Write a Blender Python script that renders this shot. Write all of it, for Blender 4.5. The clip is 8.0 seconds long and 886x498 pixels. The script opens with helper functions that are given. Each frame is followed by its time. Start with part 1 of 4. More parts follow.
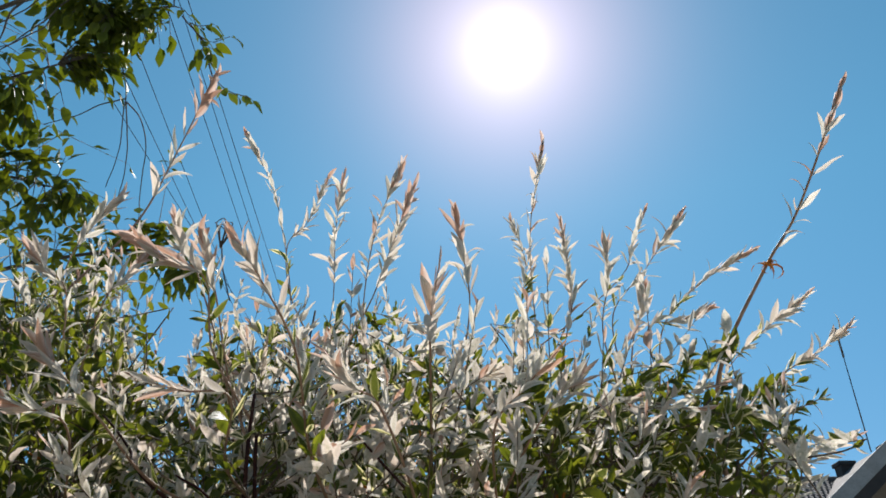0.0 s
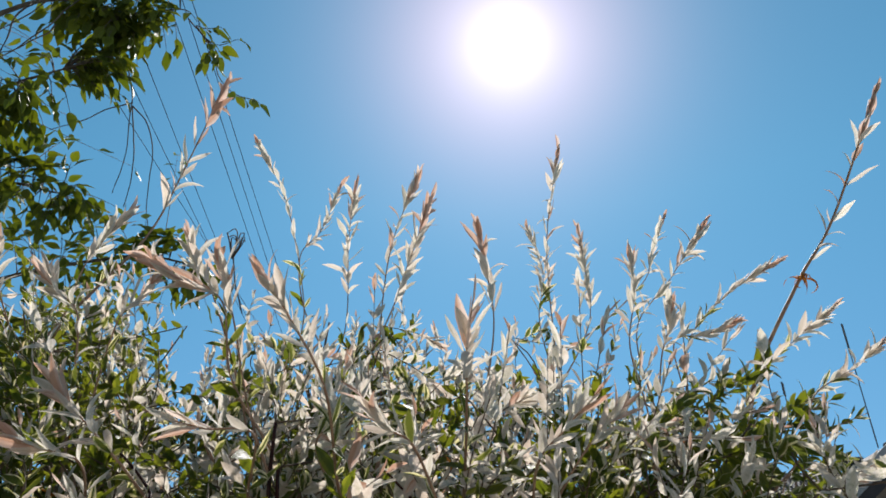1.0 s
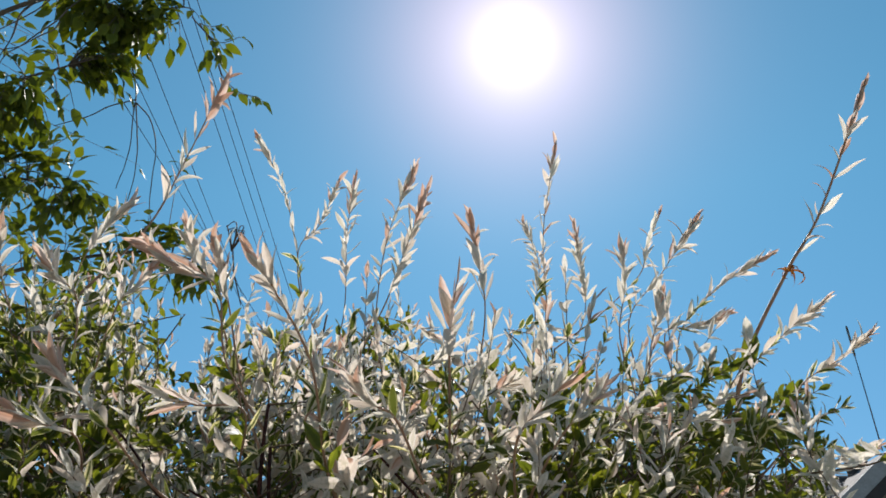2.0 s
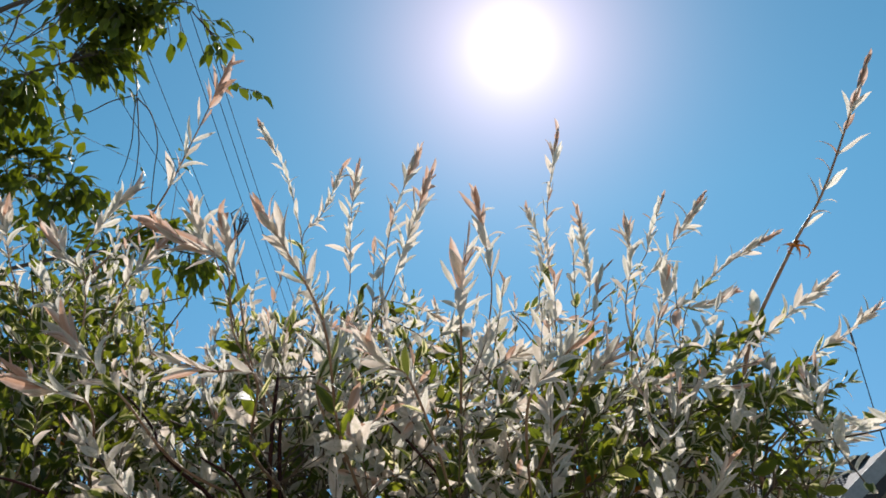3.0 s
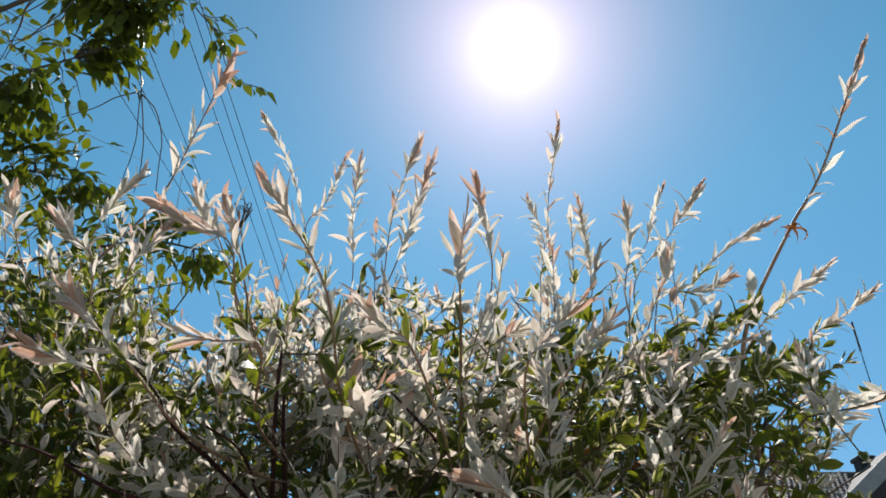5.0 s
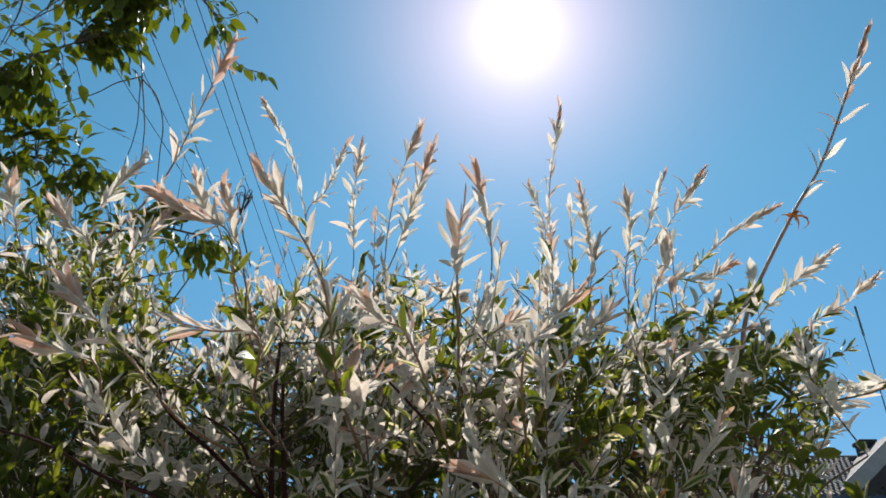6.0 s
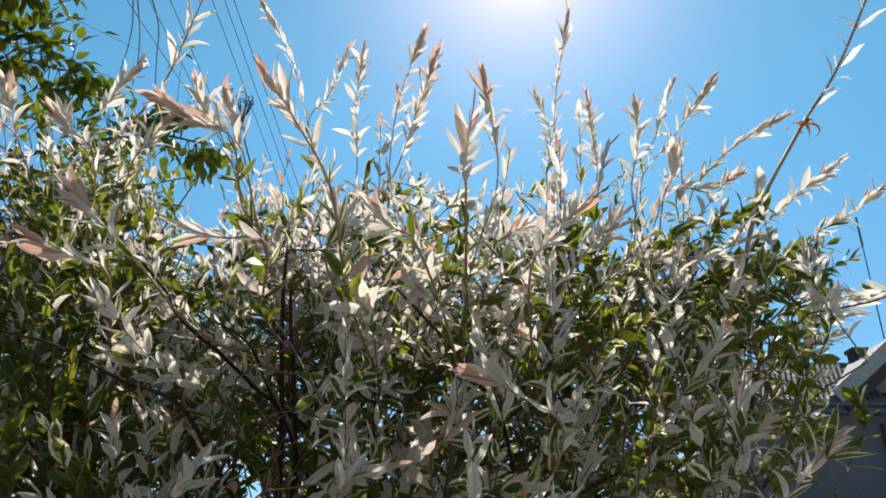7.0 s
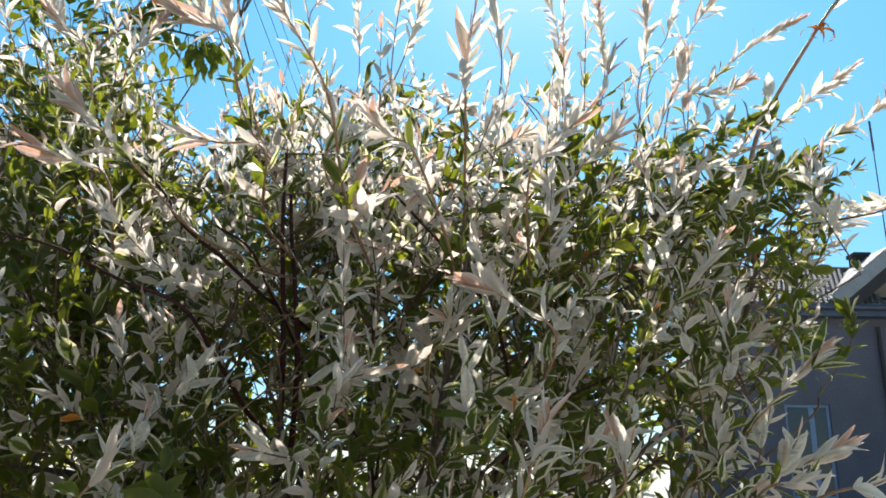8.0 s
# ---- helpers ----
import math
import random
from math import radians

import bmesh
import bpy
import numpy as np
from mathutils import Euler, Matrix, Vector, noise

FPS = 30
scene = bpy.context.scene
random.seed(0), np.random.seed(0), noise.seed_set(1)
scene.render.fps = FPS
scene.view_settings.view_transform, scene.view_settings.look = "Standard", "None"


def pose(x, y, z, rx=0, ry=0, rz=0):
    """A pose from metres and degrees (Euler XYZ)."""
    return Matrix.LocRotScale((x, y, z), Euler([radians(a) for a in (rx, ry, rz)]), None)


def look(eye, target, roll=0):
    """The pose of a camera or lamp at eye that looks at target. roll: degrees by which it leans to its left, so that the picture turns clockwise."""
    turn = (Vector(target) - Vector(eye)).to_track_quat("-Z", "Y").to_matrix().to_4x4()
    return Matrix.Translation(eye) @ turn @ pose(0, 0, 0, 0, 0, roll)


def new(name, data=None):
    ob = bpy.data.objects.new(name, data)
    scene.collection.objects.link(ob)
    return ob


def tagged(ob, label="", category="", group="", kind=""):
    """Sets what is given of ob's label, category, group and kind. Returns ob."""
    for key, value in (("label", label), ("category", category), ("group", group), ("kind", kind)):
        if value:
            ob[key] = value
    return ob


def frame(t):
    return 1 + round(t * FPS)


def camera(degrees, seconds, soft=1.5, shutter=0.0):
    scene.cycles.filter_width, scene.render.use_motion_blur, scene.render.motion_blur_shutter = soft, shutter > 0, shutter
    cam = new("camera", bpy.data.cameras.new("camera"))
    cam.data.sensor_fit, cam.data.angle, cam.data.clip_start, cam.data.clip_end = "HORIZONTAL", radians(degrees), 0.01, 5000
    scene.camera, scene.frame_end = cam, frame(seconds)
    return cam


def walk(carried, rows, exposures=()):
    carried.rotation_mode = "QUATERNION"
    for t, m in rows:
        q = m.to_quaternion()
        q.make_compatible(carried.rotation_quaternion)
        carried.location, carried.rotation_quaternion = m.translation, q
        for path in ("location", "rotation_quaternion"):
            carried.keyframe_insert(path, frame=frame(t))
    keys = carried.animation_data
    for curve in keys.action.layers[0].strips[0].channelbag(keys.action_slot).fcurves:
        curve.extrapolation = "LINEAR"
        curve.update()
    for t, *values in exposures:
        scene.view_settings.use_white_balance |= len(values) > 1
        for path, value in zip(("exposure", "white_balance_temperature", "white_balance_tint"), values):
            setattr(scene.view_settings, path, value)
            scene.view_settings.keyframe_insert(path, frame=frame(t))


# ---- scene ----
cam = camera(60.0, 8.0, soft=1.7)
# seconds, eye x y z, yaw to the left, pitch up, roll
PATH = [
    (0.0, 0.021, -0.036, 1.557, -0.92, 31.34, 0.12),
    (0.5, 0.022, -0.022, 1.588, -0.22, 31.10, -0.02),
    (1.0, -0.013, -0.013, 1.612, -0.62, 31.09, -0.04),
    (1.5, 0.013, -0.031, 1.599, -0.11, 31.11, 0.55),
    (3.0, -0.002, -0.005, 1.543, -0.21, 31.28, -0.17),
    (3.5, 0.019, -0.001, 1.522, 0.26, 31.21, -0.27),
    (4.0, 0.000, 0.006, 1.508, -0.03, 31.45, -0.23),
    (4.5, 0.000, 0.000, 1.500, 0.00, 31.48, -0.21),
    (6.0, 0.009, -0.004, 1.510, 0.38, 30.26, -0.05),
    (6.5, 0.006, -0.006, 1.508, 0.46, 27.32, 0.06),
    (7.0, 0.001, 0.002, 1.510, 0.46, 23.52, 0.19),
    (7.5, 0.010, 0.000, 1.512, 0.68, 19.90, 0.59),
    (8.0, 0.009, -0.004, 1.519, 0.79, 16.00, 1.07),
]


def station(x, y, z, yaw, pitch, roll):
    a, b = radians(yaw), radians(pitch)
    ahead = Vector((-math.sin(a) * math.cos(b), math.cos(a) * math.cos(b), math.sin(b)))
    return look((x, y, z), Vector((x, y, z)) + ahead, roll)


EXPOSURES = [(0.0, 0.41), (1.5, 0.41), (3.0, 0.46), (6.0, 0.46), (7.0, 0.72), (7.5, 0.92), (8.0, 1.20)]
walk(cam, [(row[0], station(*row[1:])) for row in PATH], EXPOSURES)

# ---- sky and sun ----
SUN_AZ, SUN_EL = radians(7.3), radians(45.85)
SUN_DIR = Vector((math.sin(SUN_AZ) * math.cos(SUN_EL), math.cos(SUN_AZ) * math.cos(SUN_EL), math.sin(SUN_EL)))
SKY_STRENGTH, SKY_TINT, HAZE_TINT = 0.095, (0.46, 0.98, 0.95), (0.43, 0.51, 0.65)
SUN_STRENGTH = 5.0

world = bpy.data.worlds.new("sky")
scene.world = world
world.use_nodes = True
wt = world.node_tree
wt.nodes.clear()


def wnode(kind, **values):
    n = wt.nodes.new(kind)
    for k, v in values.items():
        n.inputs[int(k[1:])].default_value = v
    return n


def wmath(op, a, b=None):
    n = wt.nodes.new("ShaderNodeMath")
    n.operation = op
    for i, v in enumerate((a, b)):
        if v is None:
            continue
        if isinstance(v, (int, float)):
            n.inputs[i].default_value = v
        else:
            wt.links.new(v, n.inputs[i])
    return n.outputs[0]


sky = wt.nodes.new("ShaderNodeTexSky")
sky.sky_type, sky.sun_disc = "NISHITA", False
sky.sun_elevation, sky.sun_rotation = SUN_EL, SUN_AZ
sky.air_density, sky.dust_density, sky.ozone_density, sky.altitude = 1.0, 0.05, 2.0, 100
tint = wt.nodes.new("ShaderNodeMix")
tint.data_type, tint.blend_type = "RGBA", "MULTIPLY"
tint.inputs[0].default_value = 1.0
wt.links.new(sky.outputs[0], tint.inputs[6])
# the air is paler towards the horizon
coord = wt.nodes.new("ShaderNodeTexCoord")
height = wt.nodes.new("ShaderNodeSeparateXYZ")
wt.links.new(coord.outputs["Generated"], height.inputs[0])
haze = wt.nodes.new("ShaderNodeMix")
haze.data_type = "RGBA"
haze.inputs[6].default_value = (*HAZE_TINT, 1)
haze.inputs[7].default_value = (*SKY_TINT, 1)
wt.links.new(wmath("MINIMUM", wmath("MULTIPLY", wmath("MAXIMUM", height.outputs[2], 0.0), 1.8), 1.0), haze.inputs[0])
wt.links.new(haze.outputs[2], tint.inputs[7])
back = wnode("ShaderNodeBackground", _1=SKY_STRENGTH)
wt.links.new(tint.outputs[2], back.inputs[0])
# the sun's disc and its aureole, round the sun's own direction
dot = wt.nodes.new("ShaderNodeVectorMath")
dot.operation = "DOT_PRODUCT"
wt.links.new(coord.outputs["Generated"], dot.inputs[0])
dot.inputs[1].default_value = SUN_DIR
angle = wmath("ARCCOSINE", wmath("MINIMUM", dot.outputs["Value"], 0.9999999))
shader = back.outputs[0]
for width, power, strength, colour in ((2.3, 1.3, 0.70, (1, 1, 1)), (8.4, 1.8, 0.57, (0.92, 0.50, 0.50)), (22.0, 1.5, 0.06, (1.0, 0.78, 0.74))):
    fall = wmath("EXPONENT", wmath("MULTIPLY", wmath("POWER", wmath("DIVIDE", angle, radians(width)), power), -1.0))
    glow = wnode("ShaderNodeBackground", _0=(*colour, 1))
    wt.links.new(wmath("MULTIPLY", fall, strength), glow.inputs[1])
    add = wt.nodes.new("ShaderNodeAddShader")
    wt.links.new(shader, add.inputs[0])
    wt.links.new(glow.outputs[0], add.inputs[1])
    shader = add.outputs[0]
wout = wt.nodes.new("ShaderNodeOutputWorld")
wt.links.new(shader, wout.inputs[0])

sun_data = bpy.data.lights.new("sun", "SUN")
sun_data.energy, sun_data.angle, sun_data.color = SUN_STRENGTH, radians(0.53), (1.0, 0.955, 0.90)
sun = new("sun", sun_data)
sun.matrix_world = look(SUN_DIR * 60, (0, 0, 0))


# ---- materials ----
class Nodes:
    """A material and short ways to add nodes to it."""

    def __init__(self, name):
        self.mat = bpy.data.materials.new(name)
        self.mat.use_nodes = True
        self.t = self.mat.node_tree
        self.t.nodes.clear()
        self.out = self.t.nodes.new("ShaderNodeOutputMaterial")

    def put(self, socket, v):
        if isinstance(v, bpy.types.NodeSocket):
            self.t.links.new(v, socket)
        else:
            socket.default_value = (*v, 1) if isinstance(v, tuple) and len(v) == 3 and socket.type == "RGBA" else v

    def node(self, kind, **values):
        n = self.t.nodes.new(kind)
        for k, v in values.items():
            self.put(n.inputs[k.replace("_", " ")], v)
        return n

    def math(self, op, a, b=0.0, c=0.0):
        n = self.t.nodes.new("ShaderNodeMath")
        n.operation = op
        for i, v in enumerate((a, b, c)):
            self.put(n.inputs[i], v)
        return n.outputs[0]

    def mix(self, f, a, b, blend="MIX"):
        n = self.t.nodes.new("ShaderNodeMix")
        n.data_type, n.blend_type = "RGBA", blend
        self.put(n.inputs[0], f)
        self.put(n.inputs[6], a)
        self.put(n.inputs[7], b)
        return n.outputs[2]

    def coords(self, which="Object"):
        return self.t.nodes.new("ShaderNodeTexCoord").outputs[which]

    def noise(self, scale, detail=3.0, rough=0.55, vector=None, which="Fac"):
        n = self.node("ShaderNodeTexNoise", Scale=scale, Detail=detail, Roughness=rough)
        self.put(n.inputs["Vector"], vector or self.coords())
        return n.outputs[which]

    def span(self, v, a, b, c=0.0, d=1.0):
        n = self.t.nodes.new("ShaderNodeMapRange")
        for i, x in enumerate((v, a, b, c, d)):
            self.put(n.inputs[i], x)
        return n.outputs[0]

    def bump(self, height, strength=0.3, distance=0.01):
        return self.node("ShaderNodeBump", Height=height, Strength=strength, Distance=distance).outputs[0]

    def chance(self):
        """A random number for each piece: by its object and by its island of the mesh."""
        a = self.t.nodes.new("ShaderNodeObjectInfo").outputs["Random"]
        b = self.t.nodes.new("ShaderNodeNewGeometry").outputs["Random Per Island"]
        return self.math("FRACT", self.math("ADD", a, b))

    def done(self, shader):
        self.t.links.new(shader, self.out.inputs[0])
        return self.mat


def surface(name, dark, light, scale, rough=0.8, metal=0.0, bump=0.3, fine=8.0, pieces=0.0, spec=0.5):
    m = Nodes(name)
    broad = m.span(m.noise(scale, 4), 0.3, 0.7)
    grain = m.noise(scale * fine, 5, 0.65)
    colour = m.mix(broad, dark, light)
    colour = m.mix(m.span(grain, 0.35, 0.7, 0.0, 0.45), colour, tuple(0.55 * c for c in dark))
    if pieces:
        colour = m.mix(m.math("MULTIPLY", m.chance(), pieces), colour, tuple(0.35 * c for c in light))
    p = m.node("ShaderNodeBsdfPrincipled", Base_Color=colour, Metallic=metal)
    m.put(p.inputs["Roughness"], m.span(grain, 0.2, 0.8, rough - 0.1, min(1.0, rough + 0.1)))
    m.put(p.inputs["Specular IOR Level"], spec)
    m.put(p.inputs["Normal"], m.bump(grain, bump, 0.02 / scale))
    return m.done(p.outputs[0])


def leaf_material(name, heart, edge, margin, flush, through_colour, through_share, rough=0.5, speckle=0.0, hue=0.15, halved=0.0, gloss=0.14):
    """A leaf: heart colour along the midrib, edge colour past the margin (0 to 1), a flush that some leaves carry, light shining through."""
    m = Nodes(name)
    uv = m.t.nodes.new("ShaderNodeUVMap").outputs[0]
    sep = m.t.nodes.new("ShaderNodeSeparateXYZ")
    m.put(sep.inputs[0], uv)
    across = m.math("ABSOLUTE", m.math("SUBTRACT", sep.outputs[0], 0.5))
    along = sep.outputs[1]
    chance = m.chance()
    ragged = m.noise(55, 3, 0.6)
    reach = m.math("ADD", across, m.math("MULTIPLY", m.math("SUBTRACT", ragged, 0.5), 0.55))
    reach = m.math("ADD", reach, m.math("MULTIPLY", m.math("SUBTRACT", chance, 0.5), 0.25))
    colour = m.mix(m.span(reach, margin - 0.05, margin + 0.05), heart, edge)
    if speckle:
        spots = m.span(m.noise(420, 2, 0.5), 0.60, 0.66)
        colour = m.mix(m.math("MULTIPLY", spots, speckle), colour, (0.16, 0.23, 0.08))
        blotch = m.span(m.noise(130, 3, 0.6), 0.52, 0.66)
        colour = m.mix(m.math("MULTIPLY", blotch, 0.9 * speckle), colour, (0.22, 0.26, 0.11))
    tone = m.math("FRACT", m.math("MULTIPLY", chance, 7.31))
    colour = m.mix(m.math("MULTIPLY", m.span(tone, 0.35, 1.0), m.span(along, 0.0, 1.0, 0.35, 1.0)), colour, flush)
    colour = m.mix(m.math("MULTIPLY", m.math("FRACT", m.math("MULTIPLY", chance, 3.77)), hue), colour, tuple(0.45 * c for c in heart))
    if halved:
        side = m.math("ADD", sep.outputs[0], m.math("MULTIPLY", m.math("SUBTRACT", ragged, 0.5), 0.3))
        colour = m.mix(m.math("MULTIPLY", m.span(side, 0.45, 0.62), halved), colour, (0.50, 0.31, 0.22))
    rib = m.span(across, 0.0, 0.05, 1.0, 0.0)
    veins = m.node("ShaderNodeTexWave", Scale=9.0, Distortion=1.5)
    veins.inputs["Vector"].default_value = (0, 0, 0)
    m.put(veins.inputs["Vector"], uv)
    height = m.math("ADD", rib, m.math("MULTIPLY", veins.outputs["Fac"], 0.3))
    normal = m.bump(height, 0.35, 0.0015)
    p = m.node("ShaderNodeBsdfPrincipled", Base_Color=colour, Roughness=rough, Normal=normal)
    m.put(p.inputs["Specular IOR Level"], gloss)
    lit = m.mix(1.0, colour, through_colour, "MULTIPLY")
    tl = m.node("ShaderNodeBsdfTranslucent", Color=lit, Normal=normal)
    mixer = m.t.nodes.new("ShaderNodeMixShader")
    mixer.inputs[0].default_value = through_share
    m.t.links.new(p.outputs[0], mixer.inputs[1])
    m.t.links.new(tl.outputs[0], mixer.inputs[2])
    return m.done(mixer.outputs[0])


LEAF_WHITE = leaf_material("cream_leaf", (0.635, 0.615, 0.535), (0.775, 0.755, 0.71), 0.18, (0.75, 0.62, 0.54), (1.0, 0.94, 0.895), 0.60, rough=0.6, speckle=0.45, hue=0.15)
LEAF_PINK = leaf_material("pink_leaf", (0.68, 0.53, 0.46), (0.78, 0.69, 0.65), 0.25, (0.63, 0.45, 0.36), (1.0, 0.88, 0.81), 0.52, rough=0.6, hue=0.15, halved=0.8)
LEAF_MIXED = leaf_material("variegated_leaf", (0.07, 0.095, 0.026), (0.74, 0.70, 0.58), 0.30, (0.13, 0.155, 0.035), (1.35, 1.25, 0.75), 0.52, rough=0.55, speckle=0.4)
LEAF_GREEN = leaf_material("green_leaf", (0.050, 0.070, 0.019), (0.09, 0.11, 0.030), 0.35, (0.085, 0.10, 0.020), (2.9, 2.55, 0.68), 0.52, rough=0.45, gloss=0.3)
LEAF_DRIED = leaf_material("dried_leaf", (0.50, 0.19, 0.035), (0.58, 0.27, 0.06), 0.3, (0.30, 0.11, 0.04), (1.0, 0.8, 0.5), 0.3, rough=0.7)
LEAF_TREE = leaf_material("tree_leaf", (0.06, 0.085, 0.02), (0.08, 0.11, 0.026), 0.35, (0.13, 0.15, 0.02), (2.2, 2.05, 0.38), 0.34, rough=0.5)
BARK = surface("willow_bark", (0.055, 0.04, 0.03), (0.11, 0.08, 0.06), 14, 0.85, bump=0.6)
TWIG_GROWTH = surface("shaded_twig", (0.085, 0.055, 0.035), (0.15, 0.10, 0.055), 30, 0.7, bump=0.3)
CANE = surface("dark_red_cane", (0.02, 0.009, 0.010), (0.06, 0.02, 0.016), 18, 0.75, bump=0.4, spec=0.15)
TWIG_RED = surface("young_twig", (0.24, 0.13, 0.08), (0.36, 0.23, 0.14), 30, 0.6, bump=0.3)
TWIG_TREE = surface("tree_bark", (0.05, 0.042, 0.036), (0.11, 0.095, 0.08), 10, 0.85, bump=0.6)
GROUND = surface("bounce_ground", (0.28, 0.268, 0.215), (0.36, 0.345, 0.285), 0.8, 0.95, bump=0.8, fine=30)
PALE_WALL = surface("pale_plaster", (0.27, 0.26, 0.24), (0.32, 0.305, 0.285), 0.7, 0.9, bump=0.3, fine=25)
RENDER_WALL = surface("grey_render", (0.088, 0.080, 0.098), (0.125, 0.113, 0.138), 0.8, 0.92, bump=0.4, fine=25)
GABLE_WALL = surface("beige_render", (0.22, 0.18, 0.14), (0.27, 0.22, 0.18), 0.9, 0.92, bump=0.4, fine=25)
TILE = surface("clay_tile", (0.14, 0.13, 0.13), (0.23, 0.21, 0.205), 3, 0.75, bump=0.3, pieces=0.5, spec=0.12)
VERGE = surface("pale_verge_board", (0.24, 0.23, 0.23), (0.32, 0.31, 0.31), 2.5, 0.7, bump=0.25)
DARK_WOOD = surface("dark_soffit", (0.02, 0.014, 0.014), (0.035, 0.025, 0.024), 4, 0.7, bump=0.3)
GUTTER = surface("zinc_gutter", (0.06, 0.07, 0.10), (0.09, 0.10, 0.14), 3, 0.45, metal=0.4, bump=0.1)
CHIMNEY = surface("sooty_brick", (0.035, 0.03, 0.03), (0.07, 0.055, 0.05), 5, 0.9, bump=0.5)
PAINT_BLUE = surface("blue_grey_paint", (0.15, 0.20, 0.30), (0.20, 0.26, 0.37), 2, 0.55, bump=0.1)
PALE_BLUE = surface("light_blue_paint", (0.30, 0.46, 0.62), (0.38, 0.55, 0.70), 2, 0.5, bump=0.1)
STEEL = surface("dull_steel", (0.06, 0.065, 0.075), (0.11, 0.11, 0.12), 6, 0.5, metal=0.6, bump=0.1)
CABLE = surface("black_cable", (0.02, 0.02, 0.022), (0.035, 0.035, 0.04), 8, 0.9, bump=0.1, spec=0.05)


def glass():
    m = Nodes("window_glass")
    p = m.node("ShaderNodeBsdfPrincipled", Base_Color=(0.02, 0.025, 0.03), Roughness=0.06)
    m.put(p.inputs["Normal"], m.bump(m.noise(1.5, 2), 0.03, 0.02))
    return m.done(p.outputs[0])


GLASS = glass()


# ---- mesh helpers ----
def part(name, bm, material, parent=None, label="", kind="", smooth=False):
    """One bmesh as one mesh object under a thing or a part."""
    mesh = bpy.data.meshes.new(name)
    bm.to_mesh(mesh)
    bm.free()
    mesh.materials.append(material)
    if smooth:
        mesh.shade_smooth()
    ob = new(name, mesh)
    ob.parent = parent
    return tagged(ob, label, kind=kind)


def box(bm, lo, hi, bevel=0.0):
    lo, hi = Vector(lo), Vector(hi)
    made = bmesh.ops.create_cube(bm, size=1.0, matrix=Matrix.LocRotScale((lo + hi) / 2, None, hi - lo))["verts"]
    if bevel:
        edges = list({e for v in made for e in v.link_edges})
        bmesh.ops.bevel(bm, geom=edges, offset=bevel, segments=1, affect="EDGES")


def slab(bm, corners, depth):
    """A plate over four corners, as thick as depth along its under side."""
    c = [Vector(p) for p in corners]
    n = (c[1] - c[0]).cross(c[3] - c[0]).normalized()
    top = [bm.verts.new(p) for p in c]
    low = [bm.verts.new(p - n * depth) for p in c]
    bm.faces.new(top)
    bm.faces.new(low[::-1])
    for i in range(4):
        j = (i + 1) % 4
        bm.faces.new((top[i], low[i], low[j], top[j]))


def curve_points(points, steps):
    """A smooth line through the points."""
    p = [Vector(q) for q in points]
    if len(p) == 2:
        return [p[0].lerp(p[1], i / steps) for i in range(steps + 1)]
    ext = [2 * p[0] - p[1]] + p + [2 * p[-1] - p[-2]]
    line = []
    for k in range(len(p) - 1):
        a, b, c, d = ext[k:k + 4]
        for i in range(steps):
            t = i / steps
            line.append(0.5 * (2 * b + (c - a) * t + (2 * a - 5 * b + 4 * c - d) * t * t + (3 * b - a - 3 * c + d) * t ** 3))
    line.append(p[-1])
    return line


class Bag:
    """Collects many pieces into one mesh, with leaf coordinates and materials."""

    def __init__(self):
        self.verts, self.faces, self.uvs, self.mats, self.count = [], [], [], [], 0

    def add(self, verts, faces, uvs, slot=0):
        self.verts.append(np.asarray(verts, float))
        for f in faces:
            self.faces.append([i + self.count for i in f])
            self.uvs.extend(uvs[i] for i in f)
            self.mats.append(slot)
        self.count += len(verts)

    def tube(self, line, r0, r1, sides=5, slot=0):
        line = [Vector(p) for p in line]
        n = len(line)
        verts, faces = [], []
        up = Vector((0.31, 0.17, 0.93))
        for i, p in enumerate(line):
            d = (line[min(i + 1, n - 1)] - line[max(i - 1, 0)]).normalized()
            a = d.cross(up)
            a = a.normalized() if a.length > 1e-4 else d.orthogonal().normalized()
            b = d.cross(a)
            r = r0 + (r1 - r0) * i / (n - 1)
            for k in range(sides):
                w = 2 * math.pi * k / sides
                verts.append(p + (a * math.cos(w) + b * math.sin(w)) * r)
        for i in range(n - 1):
            for k in range(sides):
                q = (k + 1) % sides
                faces.append((i * sides + k, i * sides + q, (i + 1) * sides + q, (i + 1) * sides + k))
        faces.append(tuple(range(sides))[::-1])
        faces.append(tuple((n - 1) * sides + k for k in range(sides)))
        self.add(verts, faces, [(0.5, 0.5)] * len(verts), slot)

    def mesh(self, name, materials, smooth=True):
        mesh = bpy.data.meshes.new(name)
        mesh.from_pydata(np.concatenate(self.verts).tolist(), [], self.faces)
        layer = mesh.uv_layers.new(name="UVMap")
        layer.data.foreach_set("uv", np.array(self.uvs, dtype=np.float32).ravel())
        for m in materials:
            mesh.materials.append(m)
        mesh.polygons.foreach_set("material_index", np.array(self.mats, dtype=np.int32))
        if smooth:
            mesh.shade_smooth()
        mesh.update()
        return mesh

    def part(self, name, materials, parent, label="", kind="", smooth=True):
        ob = new(name, self.mesh(name, materials, smooth))
        ob.parent = parent
        return tagged(ob, label, kind=kind)


